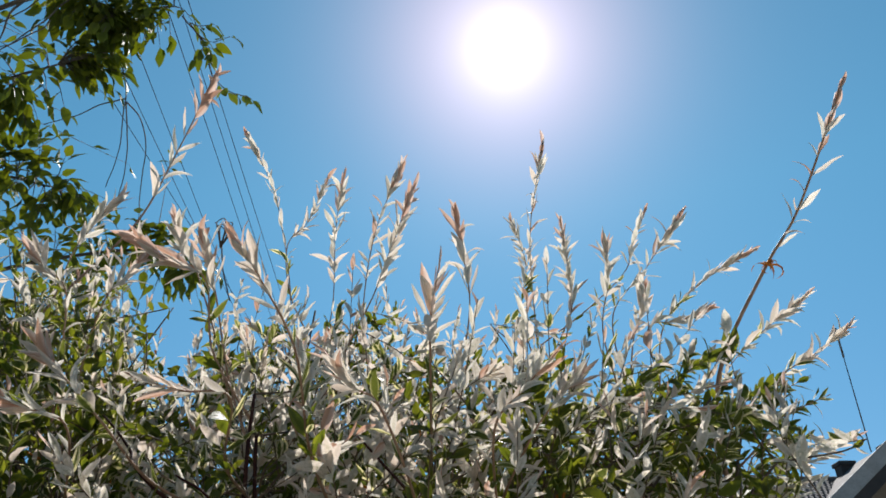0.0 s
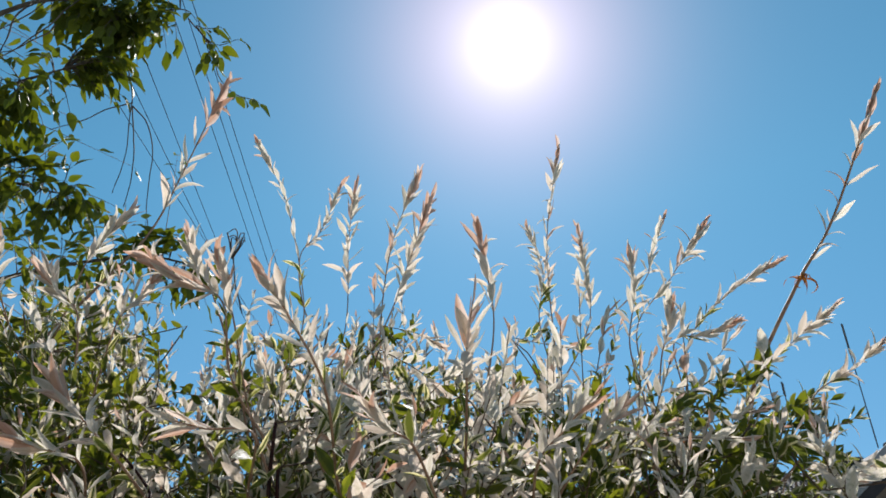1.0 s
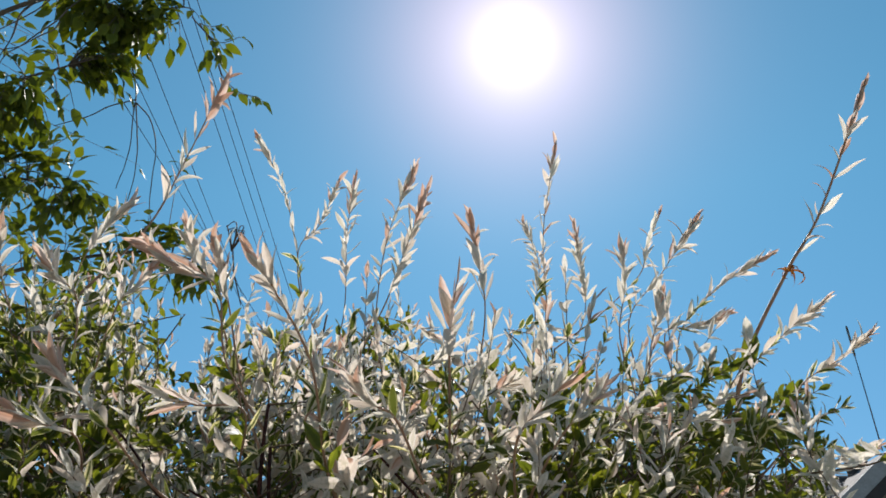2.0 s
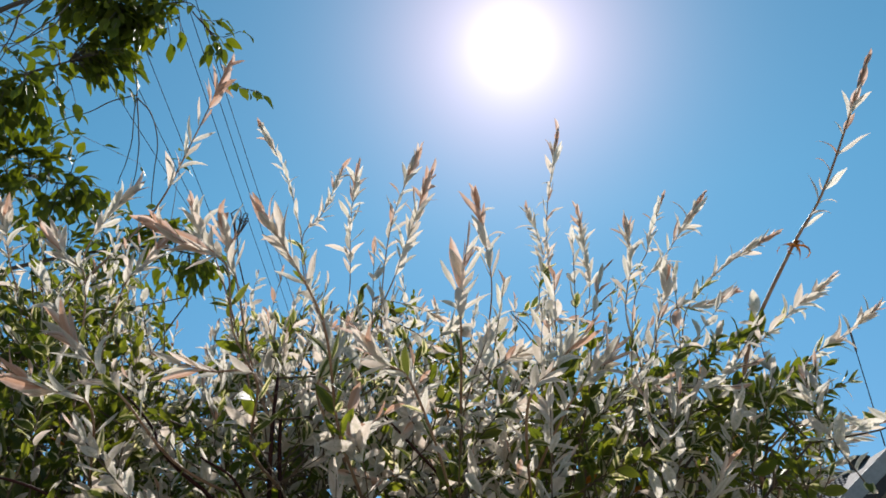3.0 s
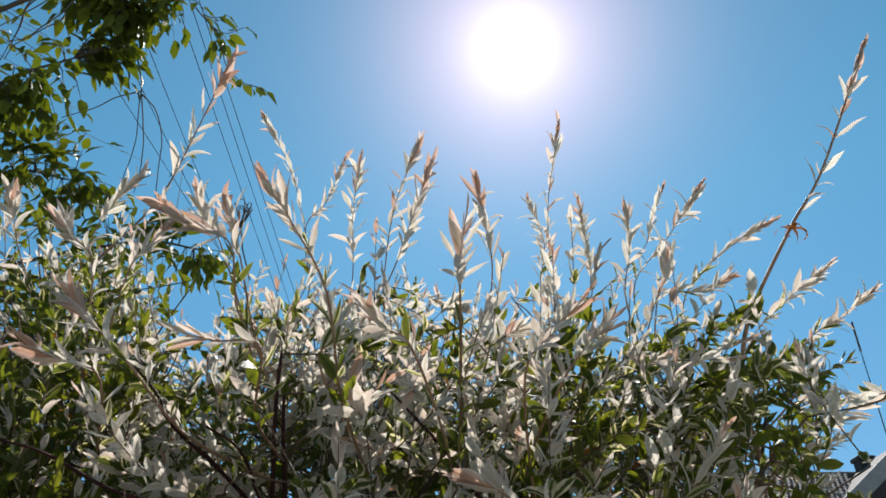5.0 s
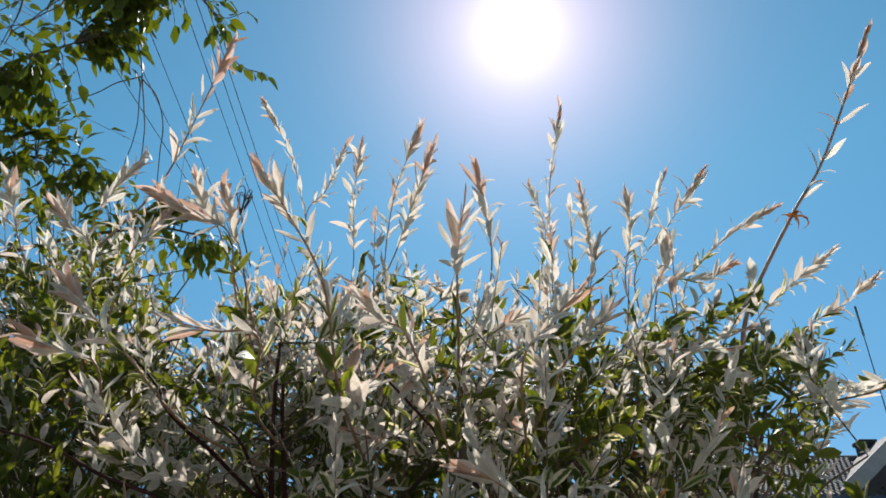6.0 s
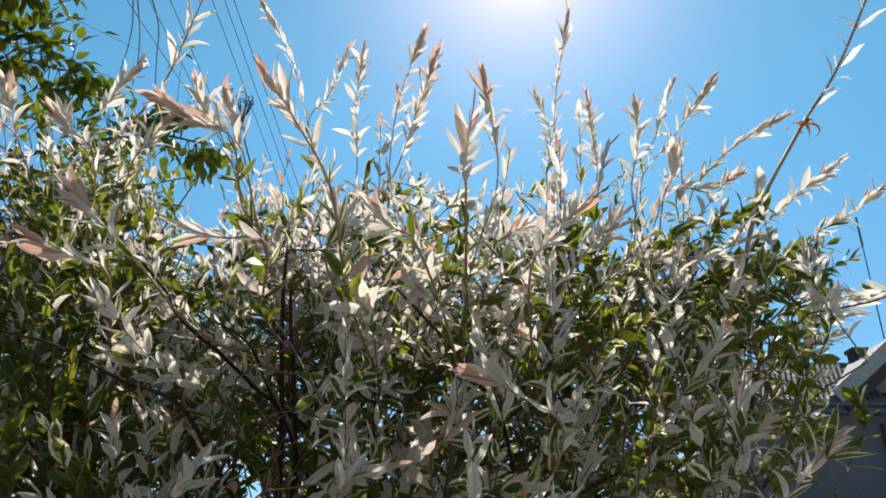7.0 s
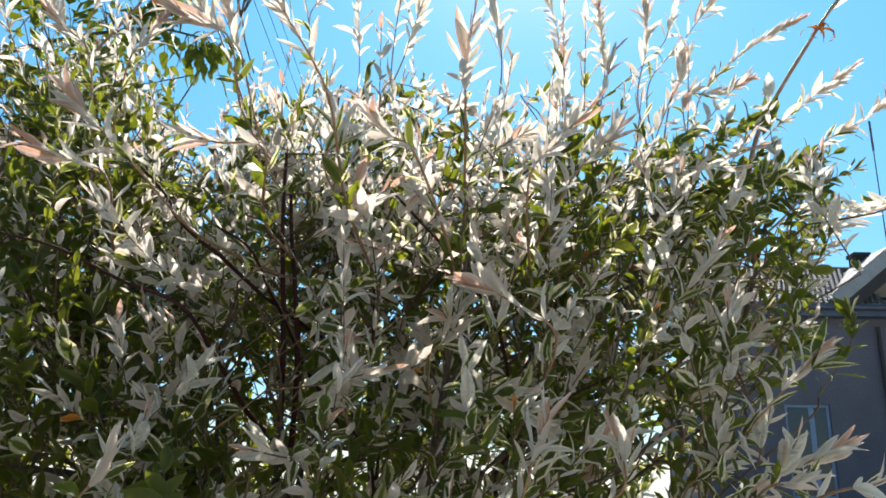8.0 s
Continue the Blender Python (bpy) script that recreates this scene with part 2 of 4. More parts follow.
def leaf_shape(width, curl, fold, twist, rows=7, ovate=False, blunt=0.75, sway=0.0):
    """A leaf one long along y from its stalk, upper face along z: points, faces and leaf coordinates."""
    verts, uvs, faces = [], [], []
    for i in range(rows):
        s = i / (rows - 1)
        if ovate:
            w = width * (max(0.0, math.sin(math.pi * s ** 0.72)) ** 0.75) * (1 - 0.25 * s)
        else:
            w = width * max(0.0, math.sin(math.pi * s ** 0.9)) ** blunt
        w = max(w, 0.012 if i == 0 else 0.004)
        y, z = (math.sin(curl * s) / curl, (1 - math.cos(curl * s)) / curl) if abs(curl) > 0.01 else (s, 0.0)
        tilt = twist * s
        for side in (-1, 0, 1):
            x = side * w * (1 + 0.08 * math.sin(6.5 * s + 9 * curl + 2.2 * side)) + sway * math.sin(math.pi * s)
            lift = fold * w * abs(side) + 0.16 * w * abs(side) * math.sin(8.0 * s + 3 * side + 7 * twist)
            verts.append((x * math.cos(tilt), y, -z + lift + x * math.sin(tilt)))
            uvs.append((0.5 + 0.5 * side, s))
    for i in range(rows - 1):
        for k in range(2):
            a = i * 3 + k
            faces.append((a, a + 1, a + 4, a + 3))
    return np.array(verts), faces, uvs


dice = random.Random(7)
BENDS = ((0.35, 0.40, 0.2, 0.03), (0.7, 0.28, -0.5, -0.04), (-0.3, 0.50, 0.7, 0.02), (0.1, 0.30, -0.2, -0.02), (1.1, 0.45, 0.6, 0.05), (-0.5, 0.4, -0.6, -0.05))
WILLOW_SHAPES = [leaf_shape(w, c, f, t, 5, blunt=0.6, sway=b) for w, (c, f, t, b) in zip((0.16, 0.18, 0.15, 0.19, 0.165, 0.17), BENDS)]
BROAD_SHAPES = [leaf_shape(w, c, f, t, 5, blunt=0.6, sway=b) for w, (c, f, t, b) in zip((0.19, 0.21, 0.175, 0.22, 0.19, 0.20), BENDS)]
SHOOT_SHAPES = [leaf_shape(w, c, f, t, 8, blunt=0.85, sway=b) for w, (c, f, t, b) in zip((0.095, 0.115, 0.09, 0.125, 0.095, 0.105), BENDS)]
# leaves that still hug the tip of their shoot
BUD_SHAPES = [leaf_shape(w, c, f, t, 8, blunt=0.7, sway=b) for w, c, f, t, b in (
    (0.12, -0.15, 0.6, 0.2, 0.03), (0.10, -0.3, 0.7, -0.25, -0.03), (0.135, 0.15, 0.5, 0.3, 0.02), (0.11, -0.05, 0.65, -0.2, -0.04))]
TREE_SHAPES = [leaf_shape(w, c, f, t, 7, True) for w, c, f, t in ((0.25, 0.4, 0.25, 0.2), (0.23, 0.8, 0.35, -0.3), (0.27, 0.1, 0.2, 0.4))]


def leaf_pose(at, way, up, size, roll=0.0):
    """A matrix that lays a leaf at a place along a way, its upper face towards up."""
    d = Vector(way).normalized()
    n = Vector(up) - d * d.dot(Vector(up))
    n = n.normalized() if n.length > 1e-3 else d.orthogonal().normalized()
    s = d.cross(n)
    m = Matrix(((s.x, d.x, n.x), (s.y, d.y, n.y), (s.z, d.z, n.z))).to_4x4()
    return Matrix.Translation(at) @ m @ Matrix.Rotation(roll, 4, "Y") @ Matrix.Diagonal((size, size, size, 1))


def laid(shape, m):
    a = np.array(m)
    return shape[0] @ a[:3, :3].T + a[:3, 3]


def leaf_meshes(name, shapes, material):
    made = []
    for shape in shapes:
        bag = Bag()
        bag.add(*shape)
        made.append(bag.mesh(name, [material]))
    return made


# ---- ground ----
# never in view; its pale colour is chosen to bounce sun into the lower leaves
bm = bmesh.new()
bmesh.ops.create_grid(bm, x_segments=40, y_segments=40, size=1.0)
for v in bm.verts:
    reach = 3000 * (abs(v.co.x) ** 3 * (1 if v.co.x > 0 else -1)), 3000 * (abs(v.co.y) ** 3 * (1 if v.co.y > 0 else -1))
    v.co = Vector((reach[0], reach[1], 0.0))
tagged(part("ground", bm, GROUND), "unseen garden ground, pale to bounce light upwards, that reaches the horizon", "ground", kind="structure")

# plain wall added out of view behind the camera, bounces fill light onto the leaves
bm = bmesh.new()
box(bm, (-9.0, -3.3, 0.0), (9.0, -3.0, 5.2))
tagged(part("bounce_wall", bm, PALE_WALL), "plain grey plastered wall out of view, added to bounce light onto the shrub", "wall", kind="structure")

# ---- dappled willow shrub ----
shrub = tagged(new("willow_shrub"), "dappled willow shrub with cream, pink and green leaves on pale ground", "shrub")
shrub.location = (-0.3, 1.5, 0)
HOME = Matrix.Translation((0.3, -1.5, 0))


def under(ob, parent):
    """Puts a mesh built in the world's own measure under a parent, standing where it was."""
    ob.parent = parent
    ob.matrix_parent_inverse = HOME
    return ob


def hung(bag, name, materials, parent, label="", kind=""):
    ob = bag.part(name, materials, None, label, kind)
    return under(ob, parent)


# stems that rise from the root, and the boughs that fork from them
joints = []
STEMS = [
    ((-0.33, 1.46, 0), (-0.30, 1.32, 0.9), (-0.232, 1.08, 1.62), (-0.235, 1.04, 1.96)),
    ((-0.31, 1.50, 0), (-0.27, 1.35, 0.9), (-0.218, 1.09, 1.60), (-0.226, 1.05, 1.90)),
    ((-0.26, 1.52, 0), (-0.12, 1.48, 0.9), (-0.12, 1.29, 1.54), (-0.12, 1.27, 1.80)),
    ((-0.24, 1.50, 0), (0.0, 1.45, 0.9), (0.06, 1.38, 1.45), (0.26, 1.37, 1.68), (0.42, 1.38, 2.05)),
    ((-0.25, 1.56, 0), (0.05, 1.62, 0.9), (0.25, 1.80, 1.7), (0.33, 1.94, 2.45)),
    ((-0.30, 1.60, 0), (-0.35, 1.70, 1.0), (-0.32, 1.80, 1.8), (-0.30, 1.84, 2.5)),
    ((-0.38, 1.55, 0), (-0.65, 1.50, 0.9), (-0.80, 1.42, 1.6), (-0.80, 1.36, 2.2)),
    ((-0.36, 1.46, 0), (-0.48, 1.25, 0.9), (-0.52, 1.15, 1.5), (-0.56, 1.10, 2.0)),
    ((-0.22, 1.47, 0), (0.15, 1.35, 0.9), (0.42, 1.34, 1.5), (0.60, 1.36, 2.0)),
    ((-0.38, 1.60, 0), (-0.8, 1.75, 1.0), (-1.0, 1.75, 1.7), (-1.05, 1.7, 2.3)),
    ((-0.28, 1.45, 0), (-0.10, 1.15, 0.9), (-0.02, 1.0, 1.4), (0.02, 0.95, 1.8)),
]
for n, stem in enumerate(STEMS):
    line = curve_points(stem, 8)
    bag = Bag()
    line = [p + Vector((noise.noise(p * 3 + Vector((n, 0, 0))), noise.noise(p * 3 + Vector((0, n, 7))), 0)) * 0.018 * min(1, p.z) for p in line]
    bag.tube(line, 0.007 if n < 2 else 0.012, 0.0026, 7)
    hung(bag, "stem", [CANE if n < 2 else BARK], shrub, "dark reddish upright cane" if n < 2 else "")
    joints.extend((p, 0.006) for p in line if p.z > 0.8)


def plan_reach(x, y):
    """0 in the middle of the crown's plan, 1 at its rim."""
    return math.hypot((x + 0.45) / 1.36, (y - 1.38) / 0.70)


def crown_top(x, y):
    q = plan_reach(x, y)
    if q >= 1:
        return 0.0
    lump = -0.15 + 0.05 * max(0.0, min(1.0, (x + 0.55) / 0.25, (0.3 - x) / 0.15)) - 0.30 * math.exp(-((x + 0.36 * y) / 0.08) ** 2) + 0.28 * noise.noise(Vector((x * 2.6, y * 2.6, 3.1))) + 0.10 * max(0.0, min(1.0, (-0.5 - x) / 0.2))
    return 1.05 + math.sqrt(1 - q ** 9) * (0.54 + 0.54 * y) + lump


boughs = 0
while boughs < 230:
    x, y = dice.uniform(-1.55, 0.84), dice.uniform(0.65, 2.1)
    top = crown_top(x, y)
    if top < 1.0 or x > 0.36 + 0.45 * (top - 1.6):
        continue
    end = Vector((x, y, max(0.75, top - 0.1 - abs(dice.gauss(0, 0.3))) if boughs < 150 else dice.uniform(0.7, 1.6)))
    goal = end + (Vector((-0.3, 1.5, end.z - 0.45)) - end) * 0.45
    start = min((j[0] for j in joints[:300]), key=lambda p: (p - goal).length)
    mid = start.lerp(end, 0.5) + Vector((0, 0, -0.05)) + Vector([dice.uniform(-0.04, 0.04) for _ in range(3)])
    line = curve_points((start, mid, end), 6)
    bag = Bag()
    bag.tube(line, 0.0045, 0.0018, 5)
    hung(bag, "bough", [BARK], shrub)
    joints.extend((p, 0.003) for p in line[3:])
    boughs += 1
# dark arching boughs between the leaves
for n, arch in enumerate((
    ((-0.49, 0.80, 1.76), (-0.44, 0.83, 1.75), (-0.39, 0.87, 1.73), (-0.31, 0.91, 1.69)),
    ((-0.29, 0.91, 1.81), (-0.25, 0.95, 1.78), (-0.222, 1.07, 1.70)),
    ((-0.07, 0.91, 1.86), (-0.03, 0.93, 1.82), (0.03, 0.95, 1.75), (0.07, 0.96, 1.69)),
    ((0.22, 1.02, 1.64), (0.16, 1.03, 1.61), (0.11, 1.04, 1.56), (0.07, 1.04, 1.51)),
    ((-0.10, 0.96, 1.77), (-0.09, 0.97, 1.71), (-0.09, 0.99, 1.61)),
    ((-0.15, 1.08, 1.62), (-0.13, 1.09, 1.57), (-0.10, 1.09, 1.53)),
    ((-0.37, 0.85, 1.86), (-0.34, 0.88, 1.83), (-0.32, 0.89, 1.80)),
)):
    end = Vector(arch[-1])
    goal = end + Vector((0.0, 0.35, -0.12))
    root = min((j[0] for j in joints[:300]), key=lambda p: (p - goal).length)
    line = curve_points(arch + (end.lerp(root, 0.5) + Vector((0.01, -0.01, -0.03)), root), 6)
    line = [p + 0.006 * noise.noise_vector(p * 12) for p in line]
    bag = Bag()
    bag.tube(line, 0.0014, 0.0034, 6)
    hung(bag, "bough", [CANE], shrub)
    joints.extend((p, 0.003) for p in line[:8])
JOINTS = np.array([tuple(j[0]) for j in joints])

leaf_white = leaf_meshes("leaf", SHOOT_SHAPES, LEAF_WHITE)
leaf_pink = leaf_meshes("leaf", SHOOT_SHAPES, LEAF_PINK)
leaf_mixed = leaf_meshes("leaf", SHOOT_SHAPES, LEAF_MIXED)
leaf_green = leaf_meshes("leaf", WILLOW_SHAPES, LEAF_GREEN)
bud_white = leaf_meshes("leaf", BUD_SHAPES, LEAF_WHITE)
bud_pink = leaf_meshes("leaf", BUD_SHAPES, LEAF_PINK)
leaf_dried = leaf_meshes("leaf", [leaf_shape(0.075, 2.6, 0.9, 1.2), leaf_shape(0.06, 3.4, 0.8, -1.0)], LEAF_DRIED)


def leaf_plan(line, pairs, size, first, white, rnd, spread=1.0, cluster=5, spear=1.0):
    """Where the leaves of one shoot sit: place, way, up, length, colour, roll and whether closed. Opposite pairs along it, a closed spear at its tip."""
    total = len(line) - 1

    def point(s):
        q = min(max(s, 0.0), 0.9999) * total
        i = int(q)
        return line[i].lerp(line[i + 1], q - i), (line[i + 1] - line[i]).normalized()

    def beside(a, turn):
        side = a.orthogonal().normalized()
        side.rotate(Matrix.Rotation(turn, 3, a))
        return side

    made = []
    turn = rnd.uniform(0, 6.28)
    for k in range(pairs):
        node = first + (0.84 - first) * (k + 0.5 + rnd.uniform(-0.35, 0.35)) / pairs
        turn += 1.57 + rnd.uniform(-0.4, 0.4)
        grown = size * rnd.uniform(0.75, 1.15)
        for half in (0.0, math.pi):
            if rnd.random() < 0.1:
                continue
            p, a = point(node + rnd.uniform(-0.012, 0.012))
            side = beside(a, turn + half + rnd.uniform(-0.3, 0.3))
            lean = radians(rnd.uniform(20, 54)) * spread * (1.2 - 0.55 * node)
            way = a * math.cos(lean) + side * math.sin(lean) + Vector((0, 0, rnd.uniform(-0.08, 0.2)))
            tone = white + 0.75 * (node - 0.55) + rnd.uniform(-0.3, 0.3)
            made.append((p, way, a * 1.0 - side * 0.8, grown * rnd.uniform(0.75, 1.1), tone, rnd.uniform(-0.6, 0.6), False))
    span = sum((line[i + 1] - line[i]).length for i in range(total))
    cluster = round(cluster * 1.6 * (0.6 + 0.4 * spear))
    for k in range(cluster):
        inner = k / max(1, cluster - 1)
        p, a = point(max(0.15, 1 - size * (0.3 + spear * 0.95 * (1 - inner)) / span))
        turn += 1.57 + rnd.uniform(-0.5, 0.5) + (math.pi - 1.57) * (k % 2)
        side = beside(a, turn)
        lean = radians(rnd.uniform(14, 34) if k < 2 or rnd.random() < 0.25 else rnd.uniform(3, 12))
        way = a * math.cos(lean) + side * math.sin(lean)
        tone = white + 0.05 + 0.8 * inner * rnd.random()
        made.append((p, way, a - side * 1.5, size * rnd.uniform(0.9, 1.2) * (1.05 - 0.4 * inner), tone, rnd.uniform(-0.3, 0.3), True))
    return made


def tone_of(tone):
    return 0 if tone < 0.22 else 1 if tone < 0.5 else 2 if tone < 1.22 else 3


KINDS = (leaf_green, leaf_mixed, leaf_white, leaf_pink)
BUD_KINDS = (leaf_green, leaf_mixed, bud_white, bud_pink)
KIND_MATERIALS = (LEAF_GREEN, LEAF_MIXED, LEAF_WHITE, LEAF_PINK)


def shoot(points, leaves=9, size=0.055, first=0.25, white=0.75, spread=1.0, cluster=6, radius=0.0018, seed=0, spear=1.0):
    """A young shoot that stands clear of the crown: its twig, and each leaf as a piece of its own."""
    rnd = random.Random(seed * 13 + 5)
    white += 0.12
    base = Vector(points[0])
    near = JOINTS[np.argmin(((JOINTS - np.array(base + (Vector((0, 0.05, -0.25)) if base.y > 1.0 else Vector((0, 0.3, -0.08))))) ** 2).sum(1))]
    foot = Vector(near)
    waver = Vector((rnd.uniform(-0.02, 0.02), rnd.uniform(-0.02, 0.02), -0.02))
    whole = curve_points([foot, foot.lerp(base, 0.55) + waver] + [Vector(p) for p in points], 8)
    line = whole[16:]
    bag = Bag()
    bag.tube(whole, radius * 1.25, radius * 0.4, 6)
    ob = hung(bag, "shoot", [TWIG_RED], shrub)
    low = min(6, int((base - foot).length / 0.045))
    plan = leaf_plan(line, round(leaves * 1.35), size, first, white, rnd, spread, max(0, cluster), spear) + leaf_plan(whole[5:17], low, min(size, 0.042), 0.0, 0.30 if base.z < 1.95 else 0.40, rnd, 1.3, 0)
    for p, way, up, grow, tone, roll, closed in plan:
        kind = (BUD_KINDS if closed else KINDS)[tone_of(tone)]
        leaf = new("leaf", kind[rnd.randrange(len(kind))])
        leaf.parent = ob
        leaf.matrix_basis = leaf_pose(p, way, up, grow, roll)
    return ob


shoot([(-0.66, 1.46, 2.54), (-0.61, 1.46, 2.73), (-0.54, 1.44, 3.00)], 5, 0.096, 0.15, 1.05, 0.9, 6, 0.0030, seed=1, spear=1.1)
shoot([(-0.35, 1.74, 2.51), (-0.42, 1.72, 2.80), (-0.52, 1.70, 3.00)], 10, 0.065, 0.1, 0.8, 0.8, 5, seed=2, spear=1.6)
shoot([(-0.12, 0.70, 1.88), (-0.155, 0.66, 1.94), (-0.18, 0.625, 1.972)], 8, 0.045, 0.0, 0.95, 0.8, 3, seed=3)
shoot([(-0.38, 1.78, 2.67), (-0.33, 1.78, 2.75), (-0.28, 1.77, 2.91)], 7, 0.065, 0.1, 0.85, 0.8, 4, seed=4)
shoot([(-0.25, 1.84, 2.54), (-0.26, 1.84, 2.75), (-0.25, 1.83, 2.95)], 9, 0.075, 0.1, 0.9, 1.0, 5, seed=5, spear=1.5)
shoot([(-0.13, 1.48, 2.35), (-0.11, 1.47, 2.53), (-0.05, 1.45, 2.71)], 9, 0.065, 0.1, 0.95, 0.9, 5, seed=6, spear=1.5)
shoot([(-0.11, 1.42, 2.31), (-0.07, 1.41, 2.44), (-0.02, 1.40, 2.61)], 9, 0.070, 0.1, 0.95, 0.9, 4, seed=7, spear=1.5)
shoot([(0.09, 1.22, 2.19), (0.08, 1.20, 2.29), (0.06, 1.19, 2.40)], 6, 0.065, 0.1, 1.05, 0.8, 3, seed=8)
shoot([(0.02, 0.75, 1.89), (0.02, 0.74, 1.94), (0.03, 0.73, 2.01)], 6, 0.050, 0.1, 1.05, 1.0, 2, seed=9)
shoot([(0.32, 1.96, 2.53), (0.32, 1.94, 2.83), (0.38, 1.92, 3.17)], 12, 0.080, 0.05, 0.9, 0.95, 4, 0.0026, seed=10, spear=1.5)
shoot([(0.28, 1.94, 2.57), (0.30, 1.94, 2.71), (0.26, 1.93, 2.87)], 10, 0.068, 0.05, 0.75, 1.0, 4, seed=11)
shoot([(0.42, 1.92, 2.56), (0.42, 1.92, 2.69), (0.41, 1.91, 2.86)], 14, 0.060, 0.05, 0.8, 0.7, 6, seed=12, spear=2.2)
shoot([(0.36, 1.34, 2.21), (0.38, 1.33, 2.32), (0.38, 1.32, 2.42)], 9, 0.055, 0.05, 0.95, 0.9, 3, seed=13)
shoot([(0.58, 1.89, 2.66), (0.61, 1.89, 2.75), (0.67, 1.88, 2.88)], 7, 0.060, 0.05, 0.85, 0.8, 4, seed=14)
shoot([(0.44, 1.55, 2.35), (0.53, 1.54, 2.47), (0.64, 1.52, 2.63)], 13, 0.060, 0.05, 0.8, 0.9, 6, seed=15, spear=1.8)
shoot([(0.55, 1.53, 2.32), (0.66, 1.52, 2.43), (0.79, 1.51, 2.51)], 13, 0.052, 0.05, 0.8, 0.6, 6, seed=16, spear=2.2)
shoot([(0.42, 1.35, 2.19), (0.44, 1.34, 2.25), (0.45, 1.33, 2.31)], 7, 0.055, 0.05, 0.85, 0.7, 4, seed=17)
tall = shoot([(0.57, 1.30, 2.13), (0.672, 1.25, 2.308), (0.745, 1.20, 2.42), (0.853, 1.10, 2.667)], 5, 0.060, 0.42, 0.95, 1.3, 6, 0.0046, seed=18, spear=1.5)
shoot([(0.72, 1.61, 2.26), (0.82, 1.61, 2.35), (0.94, 1.60, 2.44)], 12, 0.058, 0.05, 0.75, 0.8, 5, seed=19, spear=1.8)
shoot([(0.70, 1.36, 2.12), (0.78, 1.35, 2.17), (0.86, 1.34, 2.23)], 9, 0.052, 0.05, 0.75, 0.7, 5, seed=20)
shoot([(0.50, 1.50, 2.29), (0.57, 1.50, 2.31), (0.65, 1.49, 2.34)], 10, 0.055, 0.05, 0.8, 0.7, 5, seed=21)
shoot([(-0.73, 1.35, 2.38), (-0.70, 1.34, 2.44), (-0.65, 1.33, 2.52)], 7, 0.065, 0.05, 0.9, 0.8, 4, seed=22)
shoot([(-0.34, 1.04, 2.15), (-0.40, 1.03, 2.18), (-0.48, 1.02, 2.23)], 8, 0.068, 0.05, 1.05, 0.8, 3, seed=23, spear=2.0)
shoot([(-0.32, 1.05, 2.12), (-0.34, 1.05, 2.18), (-0.36, 1.04, 2.24)], 7, 0.060, 0.05, 1.05, 0.8, 3, seed=24)
shoot([(-0.41, 1.20, 2.25), (-0.44, 1.19, 2.30), (-0.47, 1.18, 2.37)], 7, 0.060, 0.05, 0.95, 0.8, 4, seed=25)
shoot([(-0.53, 1.12, 2.15), (-0.50, 1.11, 2.19), (-0.47, 1.10, 2.23)], 7, 0.050, 0.05, 0.9, 0.9, 4, seed=26)
shoot([(-0.57, 1.07, 2.14), (-0.61, 1.06, 2.18), (-0.65, 1.05, 2.23)], 9, 0.055, 0.05, 0.95, 0.8, 6, seed=27)
shoot([(-0.76, 1.17, 2.22), (-0.78, 1.16, 2.28), (-0.81, 1.15, 2.35)], 8, 0.055, 0.05, 0.85, 0.9, 5, seed=28)
shoot([(0.62, 1.34, 1.92), (0.67, 1.33, 1.95), (0.81, 1.32, 2.00)], 7, 0.055, 0.3, 0.8, 1.1, 3, seed=30)
bud_shoot = shoot([(0.356, 0.877, 1.583), (0.393, 0.866, 1.623), (0.428, 0.854, 1.660)], 4, 0.050, 0.05, 0.85, 0.9, 3, seed=31)
for way, size in (((0.30, -0.15, 0.55), 0.062), ((0.55, -0.1, 0.12), 0.055), ((0.6, -0.1, 0.3), 0.06), ((0.5, 0.1, 0.02), 0.045)):
    leaf = new("leaf", leaf_mixed[dice.randrange(6)])
    leaf.parent = bud_shoot
    leaf.matrix_basis = leaf_pose((0.410, 0.858, 1.634), way, (-0.5, -0.8, 0.5), size, dice.uniform(-0.5, 0.5))
shoot([(0.36, 0.94, 1.50), (0.41, 0.91, 1.53), (0.46, 0.89, 1.555)], 5, 0.050, 0.05, 0.8, 0.9, 3, seed=32)
shoot([(-0.31, 0.69, 1.48), (-0.29, 0.68, 1.51), (-0.28, 0.67, 1.54)], 3, 0.044, 0.05, 0.55, 1.1, 1, seed=33)

# tufts on the near side of the crown
shoot([(-0.35, 0.81, 1.84), (-0.39, 0.79, 1.88), (-0.43, 0.77, 1.92)], 6, 0.050, 0.05, 0.95, 0.9, 2, seed=41)
shoot([(-0.40, 0.84, 1.84), (-0.45, 0.82, 1.86), (-0.50, 0.80, 1.88)], 5, 0.050, 0.05, 1.1, 0.7, 2, seed=42)
shoot([(-0.03, 0.74, 1.83), (-0.06, 0.72, 1.85), (-0.09, 0.70, 1.88)], 6, 0.048, 0.05, 1.0, 1.1, 2, seed=43)
shoot([(0.09, 0.78, 1.82), (0.12, 0.76, 1.86), (0.16, 0.74, 1.90)], 5, 0.048, 0.05, 1.0, 0.8, 2, seed=44)
shoot([(0.14, 0.87, 1.84), (0.17, 0.85, 1.88), (0.21, 0.83, 1.92)], 5, 0.048, 0.05, 1.0, 0.9, 2, seed=45)
shoot([(0.52, 1.48, 2.05), (0.64, 1.46, 2.10), (0.77, 1.45, 2.17)], 16, 0.044, 0.05, -0.05, 1.1, 3, seed=46)
